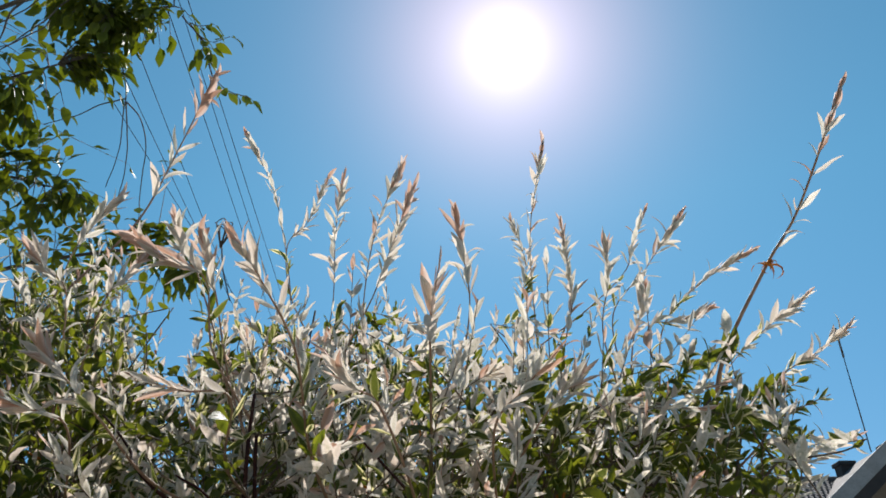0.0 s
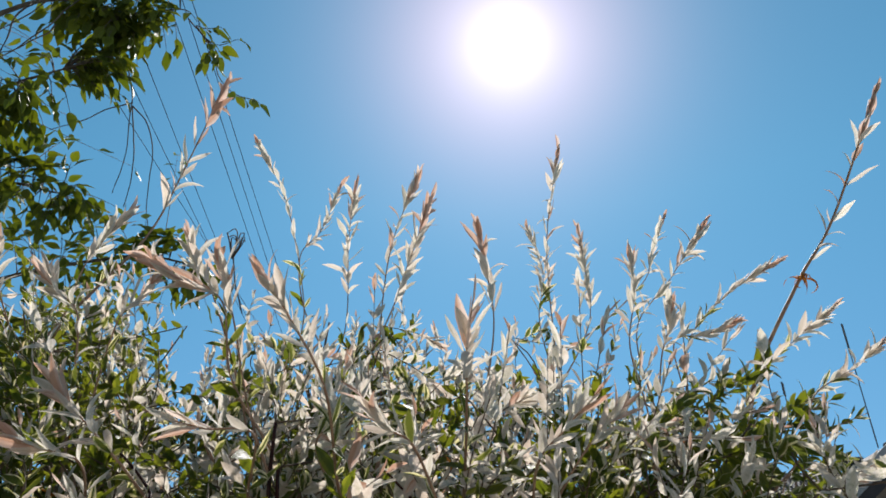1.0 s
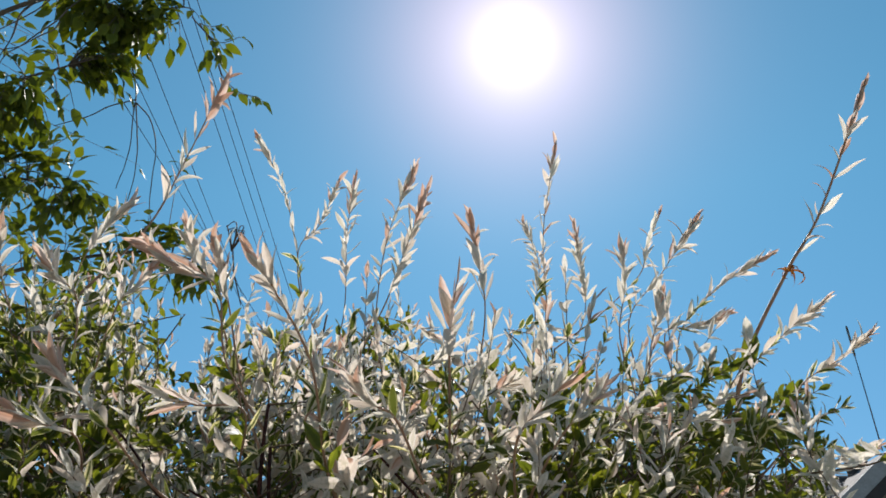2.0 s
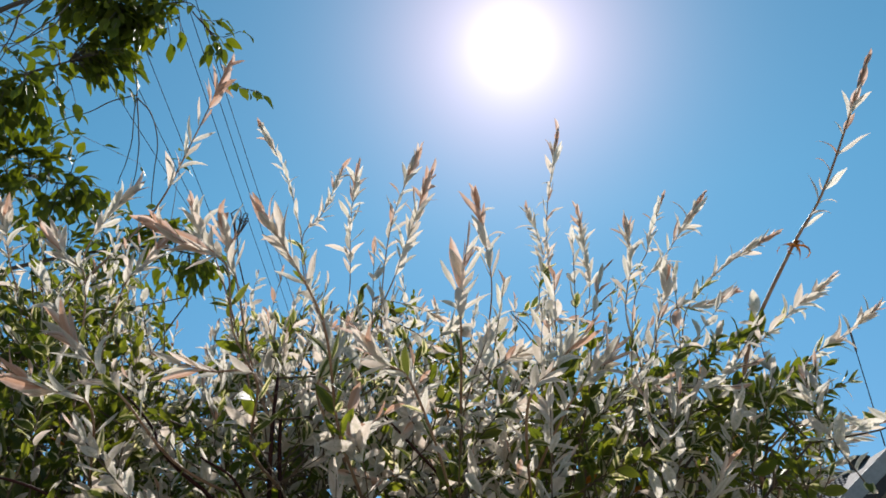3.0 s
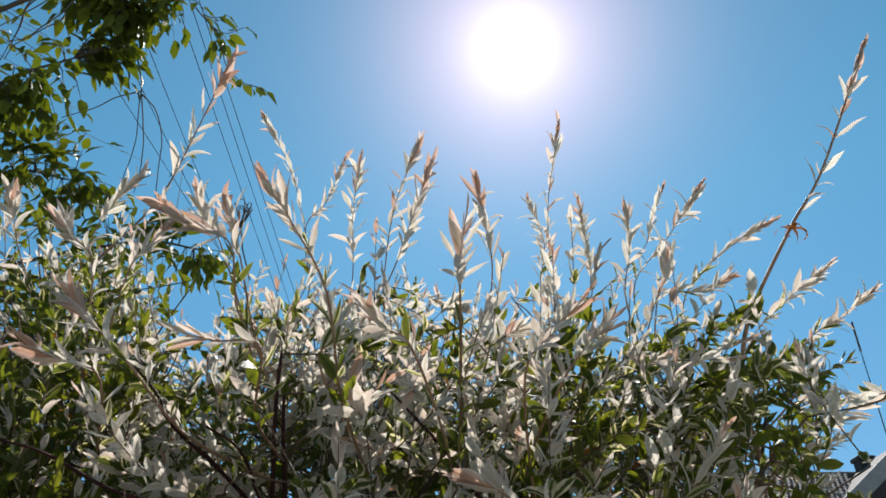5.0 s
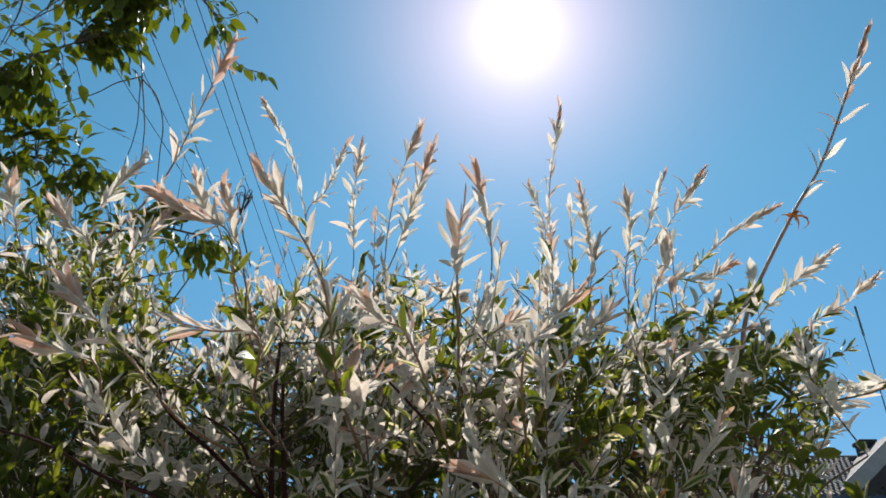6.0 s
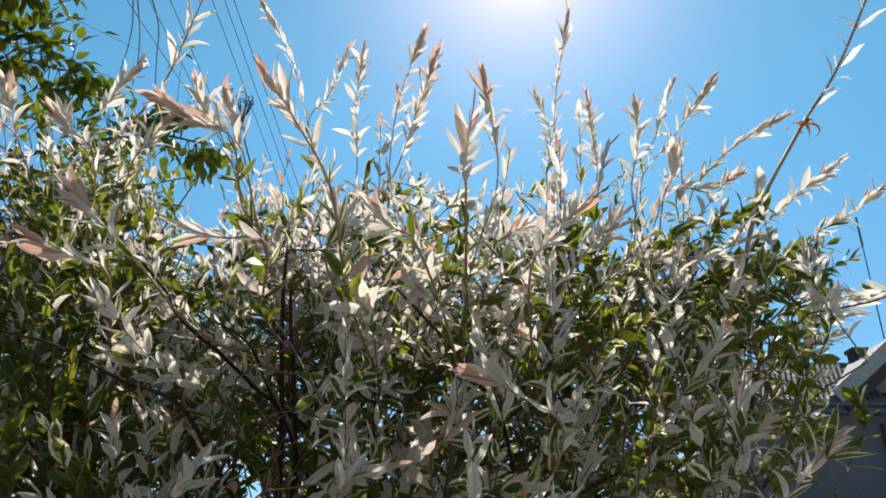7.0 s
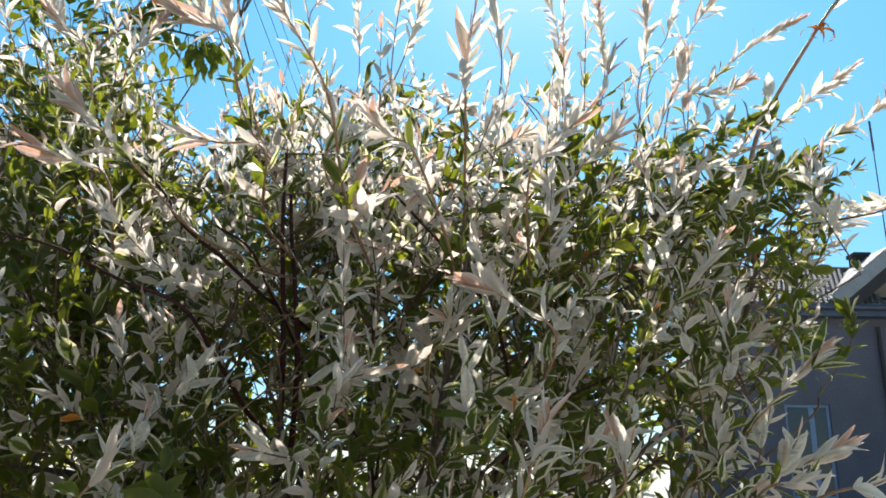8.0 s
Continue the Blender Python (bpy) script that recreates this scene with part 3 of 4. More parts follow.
shoot([(0.49, 1.42, 1.98), (0.58, 1.40, 2.01), (0.70, 1.38, 2.04)], 16, 0.044, 0.05, -0.10, 1.2, 3, seed=47)
shoot([(0.53, 1.44, 2.00), (0.62, 1.42, 2.06), (0.73, 1.40, 2.10)], 14, 0.042, 0.05, -0.10, 1.2, 3, seed=54)
shoot([(-0.15, 0.87, 1.87), (-0.13, 0.85, 1.90), (-0.14, 0.83, 1.94)], 6, 0.048, 0.05, 0.75, 1.0, 2, seed=49)
shoot([(-0.11, 0.85, 1.58), (-0.10, 0.83, 1.61), (-0.10, 0.81, 1.63)], 4, 0.048, 0.05, 0.8, 1.1, 2, seed=50)
shoot([(0.08, 0.76, 1.50), (0.09, 0.74, 1.54), (0.10, 0.72, 1.57)], 4, 0.048, 0.05, 0.85, 1.1, 2, seed=51)
shoot([(0.18, 0.80, 1.50), (0.18, 0.78, 1.53), (0.17, 0.76, 1.56)], 4, 0.048, 0.05, 0.85, 1.1, 2, seed=52)
shoot([(-0.02, 0.90, 1.64), (0.01, 0.88, 1.67), (0.0, 0.86, 1.69)], 4, 0.048, 0.05, 0.6, 1.1, 2, seed=53)
shoot([(0.27, 0.94, 1.70), (0.31, 0.92, 1.75), (0.34, 0.90, 1.80)], 6, 0.048, 0.05, 0.7, 1.0, 2, seed=55)

shoot([(-0.214, 0.826, 1.875), (-0.268, 0.818, 1.880), (-0.322, 0.810, 1.892)], 4, 0.050, 0.05, 0.95, 0.8, 2, seed=48)
shoot([(0.118, 0.792, 1.652), (0.070, 0.781, 1.688), (0.023, 0.773, 1.711)], 3, 0.052, 0.05, 0.85, 0.9, 2, seed=56)

# tufts on the side towards the neighbouring house
shoot([(0.36, 1.12, 1.74), (0.40, 1.10, 1.77), (0.44, 1.09, 1.80)], 5, 0.041, 0.05, 0.42, 1.1, 1, seed=61)
shoot([(0.39, 1.07, 1.67), (0.42, 1.05, 1.70), (0.45, 1.04, 1.73)], 5, 0.041, 0.05, 0.47, 1.1, 1, seed=62)
shoot([(0.33, 1.05, 1.60), (0.35, 1.03, 1.63), (0.37, 1.02, 1.67)], 5, 0.046, 0.05, 0.75, 1.0, 2, seed=63)
shoot([(0.33, 0.95, 1.54), (0.36, 0.93, 1.56), (0.38, 0.92, 1.59)], 5, 0.046, 0.05, 0.72, 1.0, 2, seed=64)
shoot([(0.28, 0.92, 1.50), (0.30, 0.90, 1.52), (0.31, 0.89, 1.55)], 5, 0.046, 0.05, 0.65, 1.0, 2, seed=65)
shoot([(0.48, 1.18, 1.75), (0.53, 1.16, 1.78), (0.58, 1.15, 1.80)], 6, 0.040, 0.05, 0.17, 1.1, 1, seed=66)
shoot([(0.34, 0.84, 1.505), (0.36, 0.82, 1.51), (0.38, 0.81, 1.52)], 5, 0.040, 0.05, 0.57, 1.1, 1, seed=67)
shoot([(0.49, 1.21, 1.82), (0.54, 1.19, 1.84), (0.59, 1.18, 1.845)], 6, 0.038, 0.05, 0.42, 1.0, 1, seed=68)
shoot([(0.55, 1.24, 1.84), (0.59, 1.22, 1.87), (0.65, 1.21, 1.89)], 5, 0.040, 0.05, 0.62, 0.9, 2, seed=69)
shoot([(0.38, 0.77, 1.505), (0.40, 0.75, 1.51), (0.42, 0.74, 1.52)], 4, 0.040, 0.05, 0.67, 0.9, 1, seed=70)
shoot([(0.60, 1.31, 1.92), (0.65, 1.29, 1.93), (0.70, 1.28, 1.94)], 5, 0.036, 0.05, 0.67, 0.9, 1, seed=71)
shoot([(0.42, 1.14, 1.64), (0.46, 1.12, 1.66), (0.50, 1.11, 1.69)], 6, 0.040, 0.05, 0.55, 1.1, 1, seed=72)
shoot([(0.44, 1.22, 1.72), (0.49, 1.20, 1.73), (0.54, 1.19, 1.74)], 6, 0.038, 0.05, -0.18, 1.2, 1, seed=73)

# leafy green side shoots over the roof of the neighbouring house
for n, (points, tone) in enumerate((
    ([(0.671, 1.418, 2.031), (0.725, 1.378, 2.062), (0.781, 1.34, 2.081)], 0.05),
    ([(0.631, 1.397, 1.977), (0.685, 1.367, 1.99), (0.728, 1.34, 2.002)], -0.1),
    ([(0.643, 1.463, 2.097), (0.711, 1.425, 2.112), (0.774, 1.381, 2.136)], 0.0),
    ([(0.565, 1.384, 1.929), (0.619, 1.36, 1.932), (0.662, 1.338, 1.936)], -0.1),
    ([(0.558, 1.41, 2.028), (0.614, 1.382, 2.04), (0.668, 1.36, 2.032)], -0.1),
)):
    shoot(points, 8, 0.042, 0.0, tone, 1.3, -2, seed=80 + n)

# two broad green leaves at the foot of the tall shoot
for way, size in (((0.14, -0.1, 0.9), 0.085), ((0.30, -0.35, 0.85), 0.08)):
    leaf = new("leaf", leaf_green[3])
    leaf.parent = tall
    leaf.matrix_basis = leaf_pose((0.575, 1.30, 2.12), way, (0.3, -1, 0.2), size, 0.2) @ Matrix.Diagonal((0.95, 1, 1, 1))

# the withered tuft half way up the tall shoot
for way, size in (((0.85, -0.2, 0.35), 0.055), ((-0.4, -0.1, 0.6), 0.030), ((0.1, -0.3, 0.8), 0.034), ((0.6, 0.1, 0.3), 0.034), ((-0.6, 0.1, 0.1), 0.024), ((0.3, -0.5, 0.2), 0.032), ((-0.2, -0.5, 0.5), 0.034), ((0.5, -0.6, 0.5), 0.036), ((-0.5, -0.3, 0.4), 0.03)):
    leaf = tagged(new("withered_leaf", leaf_dried[dice.randrange(2)]), "curled orange-brown withered leaf")
    leaf.parent = tall
    leaf.matrix_basis = leaf_pose((0.672, 1.25, 2.308), way, (0, 0, 1), size * 1.3, dice.uniform(-1, 1))

# a dry tuft of crooked bits, dark between the shoots
bag = Bag()
root = Vector((-0.540, 1.705, 2.635))
bag.tube([(-0.50, 1.73, 2.47), (-0.525, 1.71, 2.55), root], 0.0018, 0.0022, 5)
for k in range(9):
    way = Vector((dice.uniform(-0.5, 0.7), dice.uniform(-0.4, 0.4), 1.0)) * dice.uniform(0.035, 0.062)
    hook = Vector((dice.uniform(-0.022, 0.022), dice.uniform(-0.01, 0.01), dice.uniform(-0.014, 0.004)))
    bag.tube(curve_points((root - Vector((0, 0, 0.02)), root + way * 0.6 - hook * 0.4, root + way, root + way + hook), 4), 0.0022, 0.0012, 4)
hung(bag, "dry_tuft", [BARK], shrub, "crooked dark dry tuft")

# the dense crown: twigs and leaves past counting
twigs, foliage = Bag(), Bag()
made = tries = 0
while made < 3050 and tries < 90000:
    tries += 1
    x, y = dice.uniform(-1.6, 0.9), dice.uniform(0.62, 2.1)
    top = crown_top(x, y)
    if top < 0.9:
        continue
    lot = dice.random()
    long = dice.uniform(0.12, 0.24)
    if lot < 0.11:
        z, long = top + dice.uniform(-0.04, 0.13), dice.uniform(0.2, 0.34)
    elif lot < 0.42:
        z = top - abs(dice.gauss(0, 0.21))
    elif lot < 0.66:
        y = dice.uniform(0.70, 1.25)
        z = dice.uniform(1.25, max(1.5, min(2.0, crown_top(x, y) + 0.03)))
        if plan_reach(x, y) > 0.98:
            continue
    elif lot < 0.675:
        x, y, z = dice.uniform(0.36, 0.66), dice.uniform(1.2, 1.8), dice.uniform(1.85, 2.14)
    else:
        x, y = dice.uniform(-1.5, 0.6), dice.uniform(1.5, 2.05)
        z = dice.uniform(0.95, 2.2)
        if plan_reach(x, y) > 0.98:
            continue
    if lot < 0.42 and y > 1.25 and dice.random() < 0.32:
        continue
    if lot < 0.11 and x > 0.3 and dice.random() < 0.6:
        continue
    if z < 0.6 or x > 0.49 + 0.36 * (z - 1.5) + 0.10 * (y - 1.5) + dice.uniform(-0.05, 0.05):
        continue
    if x > -0.05 and z < 2.0 and y > (0.6 if x < 0.3 else 1.2) and 0.11 < lot < 0.42 and dice.random() < 0.42:
        continue
    if abs(x + 0.222 * y) < 0.05 and y < 1.12 and 1.55 < z < 2.0:
        continue
    tip = Vector((x, y, z))
    out = Vector((x + 0.35, (y - 1.6) * 0.9, 0.0))
    grow = (Vector((0, 0, 1)) * dice.uniform(0.1, 1.0) + out * dice.uniform(0.4, 1.3) + Vector([dice.uniform(-0.6, 0.6) for _ in range(3)])).normalized()
    if lot < 0.15:
        grow = (grow + Vector((0, 0, 1.6))).normalized()
    base = tip - grow * long
    foot = Vector(JOINTS[np.argmin(((JOINTS - np.array(base - Vector((0, 0, 0.06)))) ** 2).sum(1))])
    if (foot - base).length > (0.28 if y < 1.15 else 0.45):
        continue
    bend = Vector([dice.uniform(-0.02, 0.02) for _ in range(3)])
    line = curve_points((base, base.lerp(tip, 0.5) + bend, tip), 5)
    twigs.tube(curve_points((foot, foot.lerp(base, 0.6) + bend, base), 3)[:-1] + line, 0.0018, 0.0006, 4)
    depth = min(top - z, 0.9 * (1 - plan_reach(x, y)))
    pale = dice.random() < (max(0.14, 0.80 - 3.2 * depth) if lot < 0.42 else (0.58 if z > 1.65 else 0.60) if lot < 0.66 else 0.10)
    if x > 0.16 and z < 2.2 and dice.random() < 0.3:
        pale = False
    if x < -0.42 * y and dice.random() < 0.62:
        pale = False
    if z < 1.62 and x < 0.08 * y and y < 1.5 and dice.random() < 0.45:
        pale = False
    white = dice.uniform(0.50, 0.95) if pale else dice.uniform(-0.25, 0.40)
    for p, way, up, size, tone, roll, closed in leaf_plan(line, dice.randint(7, 10), 0.039 if 0.42 <= lot < 0.66 else 0.037, 0.0, white, dice, 1.35, 2):
        if p.y < 1.1 and abs(p.x + 0.222 * p.y) < 0.032 and 1.55 < p.z < 1.95:
            continue
        slot = 4 if dice.random() < 0.005 else tone_of(tone)
        size *= (0.92, 0.95, 1.05, 1.1, 0.6)[slot] * (1.3 if lot >= 0.675 else 1.0)
        shape = dice.choice(BUD_SHAPES if closed and slot > 1 else BROAD_SHAPES if slot < 2 else WILLOW_SHAPES)
        foliage.add(laid(shape, leaf_pose(p, way, up, size, roll)), shape[1], shape[2], slot)
    made += 1
hung(twigs, "twig_growth", [TWIG_GROWTH], shrub, "thin reddish-brown willow twigs", "stuff")
hung(foliage, "foliage", KIND_MATERIALS + (LEAF_DRIED,), shrub, "dense cream and green variegated willow leaves", "stuff")

# ---- garden tree ----
tree = tagged(new("garden_tree"), "leafy green fruit tree with hanging bare twigs on pale ground", "tree")
TREE_HOME = Vector((-3.0, 2.9, 0))
tree.location = TREE_HOME


def tree_part(bag, name, materials, label="", kind=""):
    ob = bag.part(name, materials, tree, label, kind)
    ob.matrix_parent_inverse = Matrix.Translation(-TREE_HOME)
    return ob


bag = Bag()
bag.tube(curve_points(((-3.0, 2.9, 0), (-2.95, 2.85, 1.4), (-2.85, 2.75, 2.8), (-2.7, 2.6, 4.2), (-2.6, 2.5, 5.4)), 6), 0.11, 0.03, 10)
tree_part(bag, "trunk", [TWIG_TREE])
limbs = []
for limb in (
    ((-2.78, 2.68, 3.4), (-2.3, 2.45, 4.0), (-1.75, 2.3, 4.25), (-1.40, 2.36, 4.25), (-1.16, 2.38, 4.30)),
    ((-2.88, 2.77, 2.6), (-2.4, 2.75, 3.2), (-1.95, 2.7, 3.55), (-1.66, 2.76, 3.56)),
    ((-2.9, 2.8, 2.3), (-2.4, 2.85, 2.9), (-1.9, 2.9, 3.2), (-1.4, 3.0, 3.38), (-1.15, 3.1, 3.4)),
    ((-2.72, 2.62, 4.0), (-2.3, 2.3, 4.5), (-1.8, 2.2, 4.6), (-1.3, 2.2, 4.55)),
    ((-2.8, 2.7, 3.2), (-2.3, 2.5, 3.6), (-1.85, 2.42, 3.85), (-1.6, 2.4, 3.95)),
    ((-2.85, 2.75, 2.9), (-3.4, 3.0, 3.8), (-3.9, 3.2, 4.6)),
    ((-2.75, 2.65, 3.8), (-3.0, 2.1, 4.6), (-3.2, 1.6, 5.2)),
):
    line = curve_points(limb, 7)
    bag = Bag()
    bag.tube(line, 0.016, 0.004, 7)
    tree_part(bag, "limb", [TWIG_TREE])
    limbs.append(line)

# bare hanging twigs
for twig in (
    ((-1.40, 2.50, 4.12), (-1.37, 2.57, 3.97), (-1.38, 2.64, 3.86), (-1.42, 2.76, 3.70), (-1.47, 2.82, 3.60)),
    ((-1.36, 2.59, 3.92), (-1.365, 2.68, 3.80), (-1.38, 2.78, 3.66), (-1.42, 2.86, 3.56)),
    ((-1.36, 2.59, 3.92), (-1.31, 2.66, 3.87), (-1.30, 2.76, 3.76), (-1.33, 2.88, 3.58), (-1.33, 2.95, 3.48)),
    ((-1.36, 2.58, 3.93), (-1.44, 2.55, 3.86), (-1.55, 2.55, 3.79), (-1.67, 2.56, 3.75)),
    ((-1.75, 2.28, 4.22), (-1.78, 2.26, 4.10), (-1.80, 2.28, 3.98), (-1.86, 2.32, 3.85)),
    ((-1.62, 2.25, 4.24), (-1.72, 2.25, 4.12), (-1.82, 2.27, 4.05), (-1.95, 2.3, 4.0)),
    ((-1.11, 2.39, 4.25), (-1.07, 2.45, 4.22), (-1.03, 2.51, 4.17), (-1.0, 2.61, 4.09), (-0.93, 2.67, 4.05), (-0.85, 2.70, 4.05)),
    ((-1.45, 2.20, 4.22), (-1.53, 2.14, 3.97), (-1.62, 2.17, 3.89), (-1.71, 2.19, 3.81), (-1.75, 2.21, 3.75)),
    ((-1.55, 2.20, 4.24), (-1.62, 2.08, 3.96), (-1.69, 2.13, 3.87), (-1.73, 2.20, 3.78)),
    ((-1.53, 2.15, 3.96), (-1.57, 2.17, 3.92), (-1.66, 2.18, 3.85), (-1.73, 2.17, 3.80)),
):
    bag = Bag()
    line = curve_points(twig, 6)
    line = [p + 0.012 * noise.noise_vector(p * 9) for p in line]
    bag.tube(line, 0.0036, 0.0018, 5)
    tree_part(bag, "bare_twig", [TWIG_TREE])
    if twig[0][0] == -1.11:
        tip_twig = line

tree_leaf = leaf_meshes("leaf", TREE_SHAPES, LEAF_TREE)
tree_twigs, tree_foliage = Bag(), Bag()
leaf_count = 0


def tree_leaf_at(p, way, up, size, roll):
    global leaf_count
    m = leaf_pose(p, way, up, size, roll)
    if leaf_count < 300:
        leaf = new("leaf", tree_leaf[dice.randrange(3)])
        leaf.parent = tree
        leaf.matrix_parent_inverse = Matrix.Translation(-TREE_HOME)
        leaf.matrix_basis = m
        leaf_count += 1
    else:
        shape = TREE_SHAPES[dice.randrange(3)]
        tree_foliage.add(laid(shape, m), shape[1], shape[2])


def sprig(line, count, first, size):
    """Leaves one after the other along a twig, to its two sides, hanging a little, each on a short stalk."""
    total = len(line) - 1
    for k in range(count):
        q = min((first + (1 - first) * k / max(1, count - 1)) * total, total - 0.001)
        i = int(q)
        a = (line[i + 1] - line[i]).normalized()
        p = line[i].lerp(line[i + 1], q - i)
        side = a.cross(Vector((dice.uniform(-0.5, 0.5), dice.uniform(-0.9, -0.1), 0.8))).normalized() * (1 if k % 2 else -1)
        way = (a * dice.uniform(0.3, 0.9) + side * (0.9 if k < count - 1 else 0.1) + Vector((0, 0, dice.uniform(-0.7, 0.05)))).normalized()
        stalk = p + way * dice.uniform(0.012, 0.022)
        tree_twigs.tube([p, stalk], 0.0013, 0.001, 3)
        tree_leaf_at(stalk, way, (dice.uniform(-0.7, 0.7), dice.uniform(-1.0, 0.4), 0.8), size * dice.uniform(0.75, 1.15), dice.uniform(-0.5, 0.5))


def spray(centre, spans, count):
    """Leafy side twigs round a centre."""
    c = Vector(centre)
    for _ in range(count):
        q = c + Vector((dice.gauss(0, spans[0]), dice.gauss(0, spans[1]), dice.gauss(0, spans[2])))
        if q.x > -1.0 and q.z > 4.1:
            continue
        foot = min((p for line in limbs for p in line), key=lambda p: (p - q).length)
        way = q - foot
        far = max(way.length, dice.uniform(0.05, 0.11))
        way = way.normalized() if way.length > 0.02 else Vector((dice.uniform(-1, 1), dice.uniform(-1, 1), -0.3)).normalized()
        q = foot + way * far
        line = curve_points((foot, foot.lerp(q, 0.5) + Vector((0, 0, 0.025)), q), 4)
        tree_twigs.tube(line, 0.003, 0.0012, 4)
        sprig(line, dice.randint(3, 5), 0.45 if far < 0.3 else 0.7, 0.088)


for centre, spans, count in (
    ((-1.40, 2.51, 4.02), (0.03, 0.03, 0.06), 6),
    ((-1.24, 2.37, 4.21), (0.07, 0.07, 0.06), 12),
    ((-1.63, 2.42, 3.95), (0.05, 0.05, 0.05), 4),
    ((-1.79, 2.43, 3.82), (0.08, 0.06, 0.05), 10),
    ((-1.72, 2.51, 3.79), (0.07, 0.06, 0.05), 6),
    ((-1.81, 2.61, 3.60), (0.07, 0.06, 0.06), 12),
    ((-1.70, 2.67, 3.62), (0.06, 0.05, 0.03), 5),
    ((-1.64, 2.77, 3.53), (0.07, 0.06, 0.04), 7),
    ((-1.46, 2.33, 4.12), (0.10, 0.08, 0.06), 46),
    ((-1.46, 2.43, 4.02), (0.07, 0.06, 0.05), 30),
    ((-1.36, 2.34, 4.18), (0.11, 0.08, 0.05), 28),
    ((-1.85, 2.46, 3.76), (0.06, 0.06, 0.07), 13),
    ((-1.86, 2.68, 3.47), (0.07, 0.06, 0.07), 12),
    ((-1.78, 2.80, 3.37), (0.14, 0.08, 0.05), 16),
    ((-1.60, 2.84, 3.46), (0.08, 0.07, 0.05), 8),
    ((-1.43, 2.93, 3.46), (0.08, 0.07, 0.04), 8),
    ((-1.25, 3.00, 3.42), (0.09, 0.07, 0.05), 12),
    ((-1.20, 3.10, 3.28), (0.12, 0.08, 0.06), 18),
    ((-1.55, 2.95, 3.28), (0.12, 0.08, 0.06), 14),
    ((-1.86, 2.54, 3.67), (0.06, 0.05, 0.07), 13),
    ((-1.76, 2.62, 3.70), (0.08, 0.05, 0.05), 6),
    ((-1.48, 2.16, 4.34), (0.13, 0.1, 0.07), 36),
    ((-2.7, 2.5, 4.5), (0.3, 0.3, 0.4), 60),
    ((-3.0, 2.6, 4.6), (0.6, 0.6, 0.6), 140),
    ((-3.3, 2.9, 4.9), (0.6, 0.7, 0.5), 120),
    ((-3.5, 3.0, 3.9), (0.5, 0.6, 0.4), 80),
):
    spray(centre, spans, count)
for tuft in (((-1.09, 2.42, 4.24), (-1.04, 2.44, 4.18), (-0.98, 2.45, 4.15), (-0.90, 2.43, 4.165)),
             ((-1.06, 2.44, 4.20), (-1.02, 2.46, 4.13), (-1.045, 2.48, 4.09)),
             ((-1.04, 2.44, 4.18), (-1.00, 2.47, 4.14), (-0.99, 2.49, 4.11)),
             ((-1.09, 2.42, 4.24), (-1.04, 2.42, 4.22), (-0.97, 2.40, 4.21))):
    line = curve_points(tuft, 4)
    tree_twigs.tube(line, 0.003, 0.0014, 4)
    sprig(line, 5, 0.35, 0.085)
sprig(tip_twig, 7, 0.66, 0.085)
tree_part(tree_twigs, "twig_growth", [TWIG_TREE], "thin dark leafy twigs", "stuff")
tree_part(tree_foliage, "foliage", [LEAF_TREE], "dense green leaves of the tree", "stuff")

# ---- overhead cables ----
for x, slope, sag in ((-3.10, -0.025, 0.0), (-2.96, -0.022, 0.0), (-2.90, -0.014, 0.0), (-3.56, -0.036, 0.0), (-5.03, 0.078, 0.0), (-4.12, 0.0, 0.0)):
    bag = Bag()
    bag.tube([(x + 0.20 + slope * y, y, 8.5) for y in range(-40, 121, 8)], 0.0052, 0.0052, 5)
    tagged(bag.part("overhead_cable", [CABLE], None), "thin black overhead cable strung high above the garden", "cable", "overhead cables")

# ---- neighbouring house ----
house = tagged(new("house"), "neighbouring house with grey rendered walls, clay tile roof and front gable", "house")
house.location = (11.0, 20.3, 0)
HOUSE_HOME = Matrix.Translation((-11.0, -20.3, 0))


def built(name, bm, material, parent=None, label=""):
    ob = part(name, bm, material, parent or house, label)
    ob.matrix_parent_inverse = HOUSE_HOME if parent is None else Matrix()
    return ob


X0, X1, Y0, Y1, EAVE, RIDGE_Y, RIDGE = 7.4, 15.6, 20.3, 24.3, 5.93, 22.3, 7.42
bm = bmesh.new()
# front wall, with the window's opening left through it
WX0, WX1, WZ0, WZ1 = 8.65, 9.82, 0.95, 3.30
box(bm, (X0, Y0, 0), (WX0, Y0 + 0.3, EAVE))
box(bm, (WX1, Y0, 0), (X1, Y0 + 0.3, EAVE))
box(bm, (WX0, Y0, 0), (WX1, Y0 + 0.3, WZ0))
box(bm, (WX0, Y0, WZ1), (WX1, Y0 + 0.3, EAVE))
built("front_wall", bm, RENDER_WALL)
bm = bmesh.new()
box(bm, (X0, Y0 + 0.3, 0), (X0 + 0.3, Y1 - 0.3, EAVE))
built("side_wall", bm, RENDER_WALL)
bm = bmesh.new()
box(bm, (X1 - 0.3, Y0 + 0.3, 0), (X1, Y1 - 0.3, EAVE))
built("side_wall", bm, RENDER_WALL)
bm = bmesh.new()
box(bm, (X0, Y1 - 0.3, 0), (X1, Y1, EAVE))
built("back_wall", bm, RENDER_WALL)
bm = bmesh.new()
tri = [bm.verts.new(p) for p in ((X0, Y0, EAVE), (X0, RIDGE_Y, RIDGE - 0.1), (X0, Y1, EAVE))]
tri2 = [bm.verts.new((v.co.x + 0.3, v.co.y, v.co.z)) for v in tri]
bm.faces.new(tri), bm.faces.new(tri2[::-1])
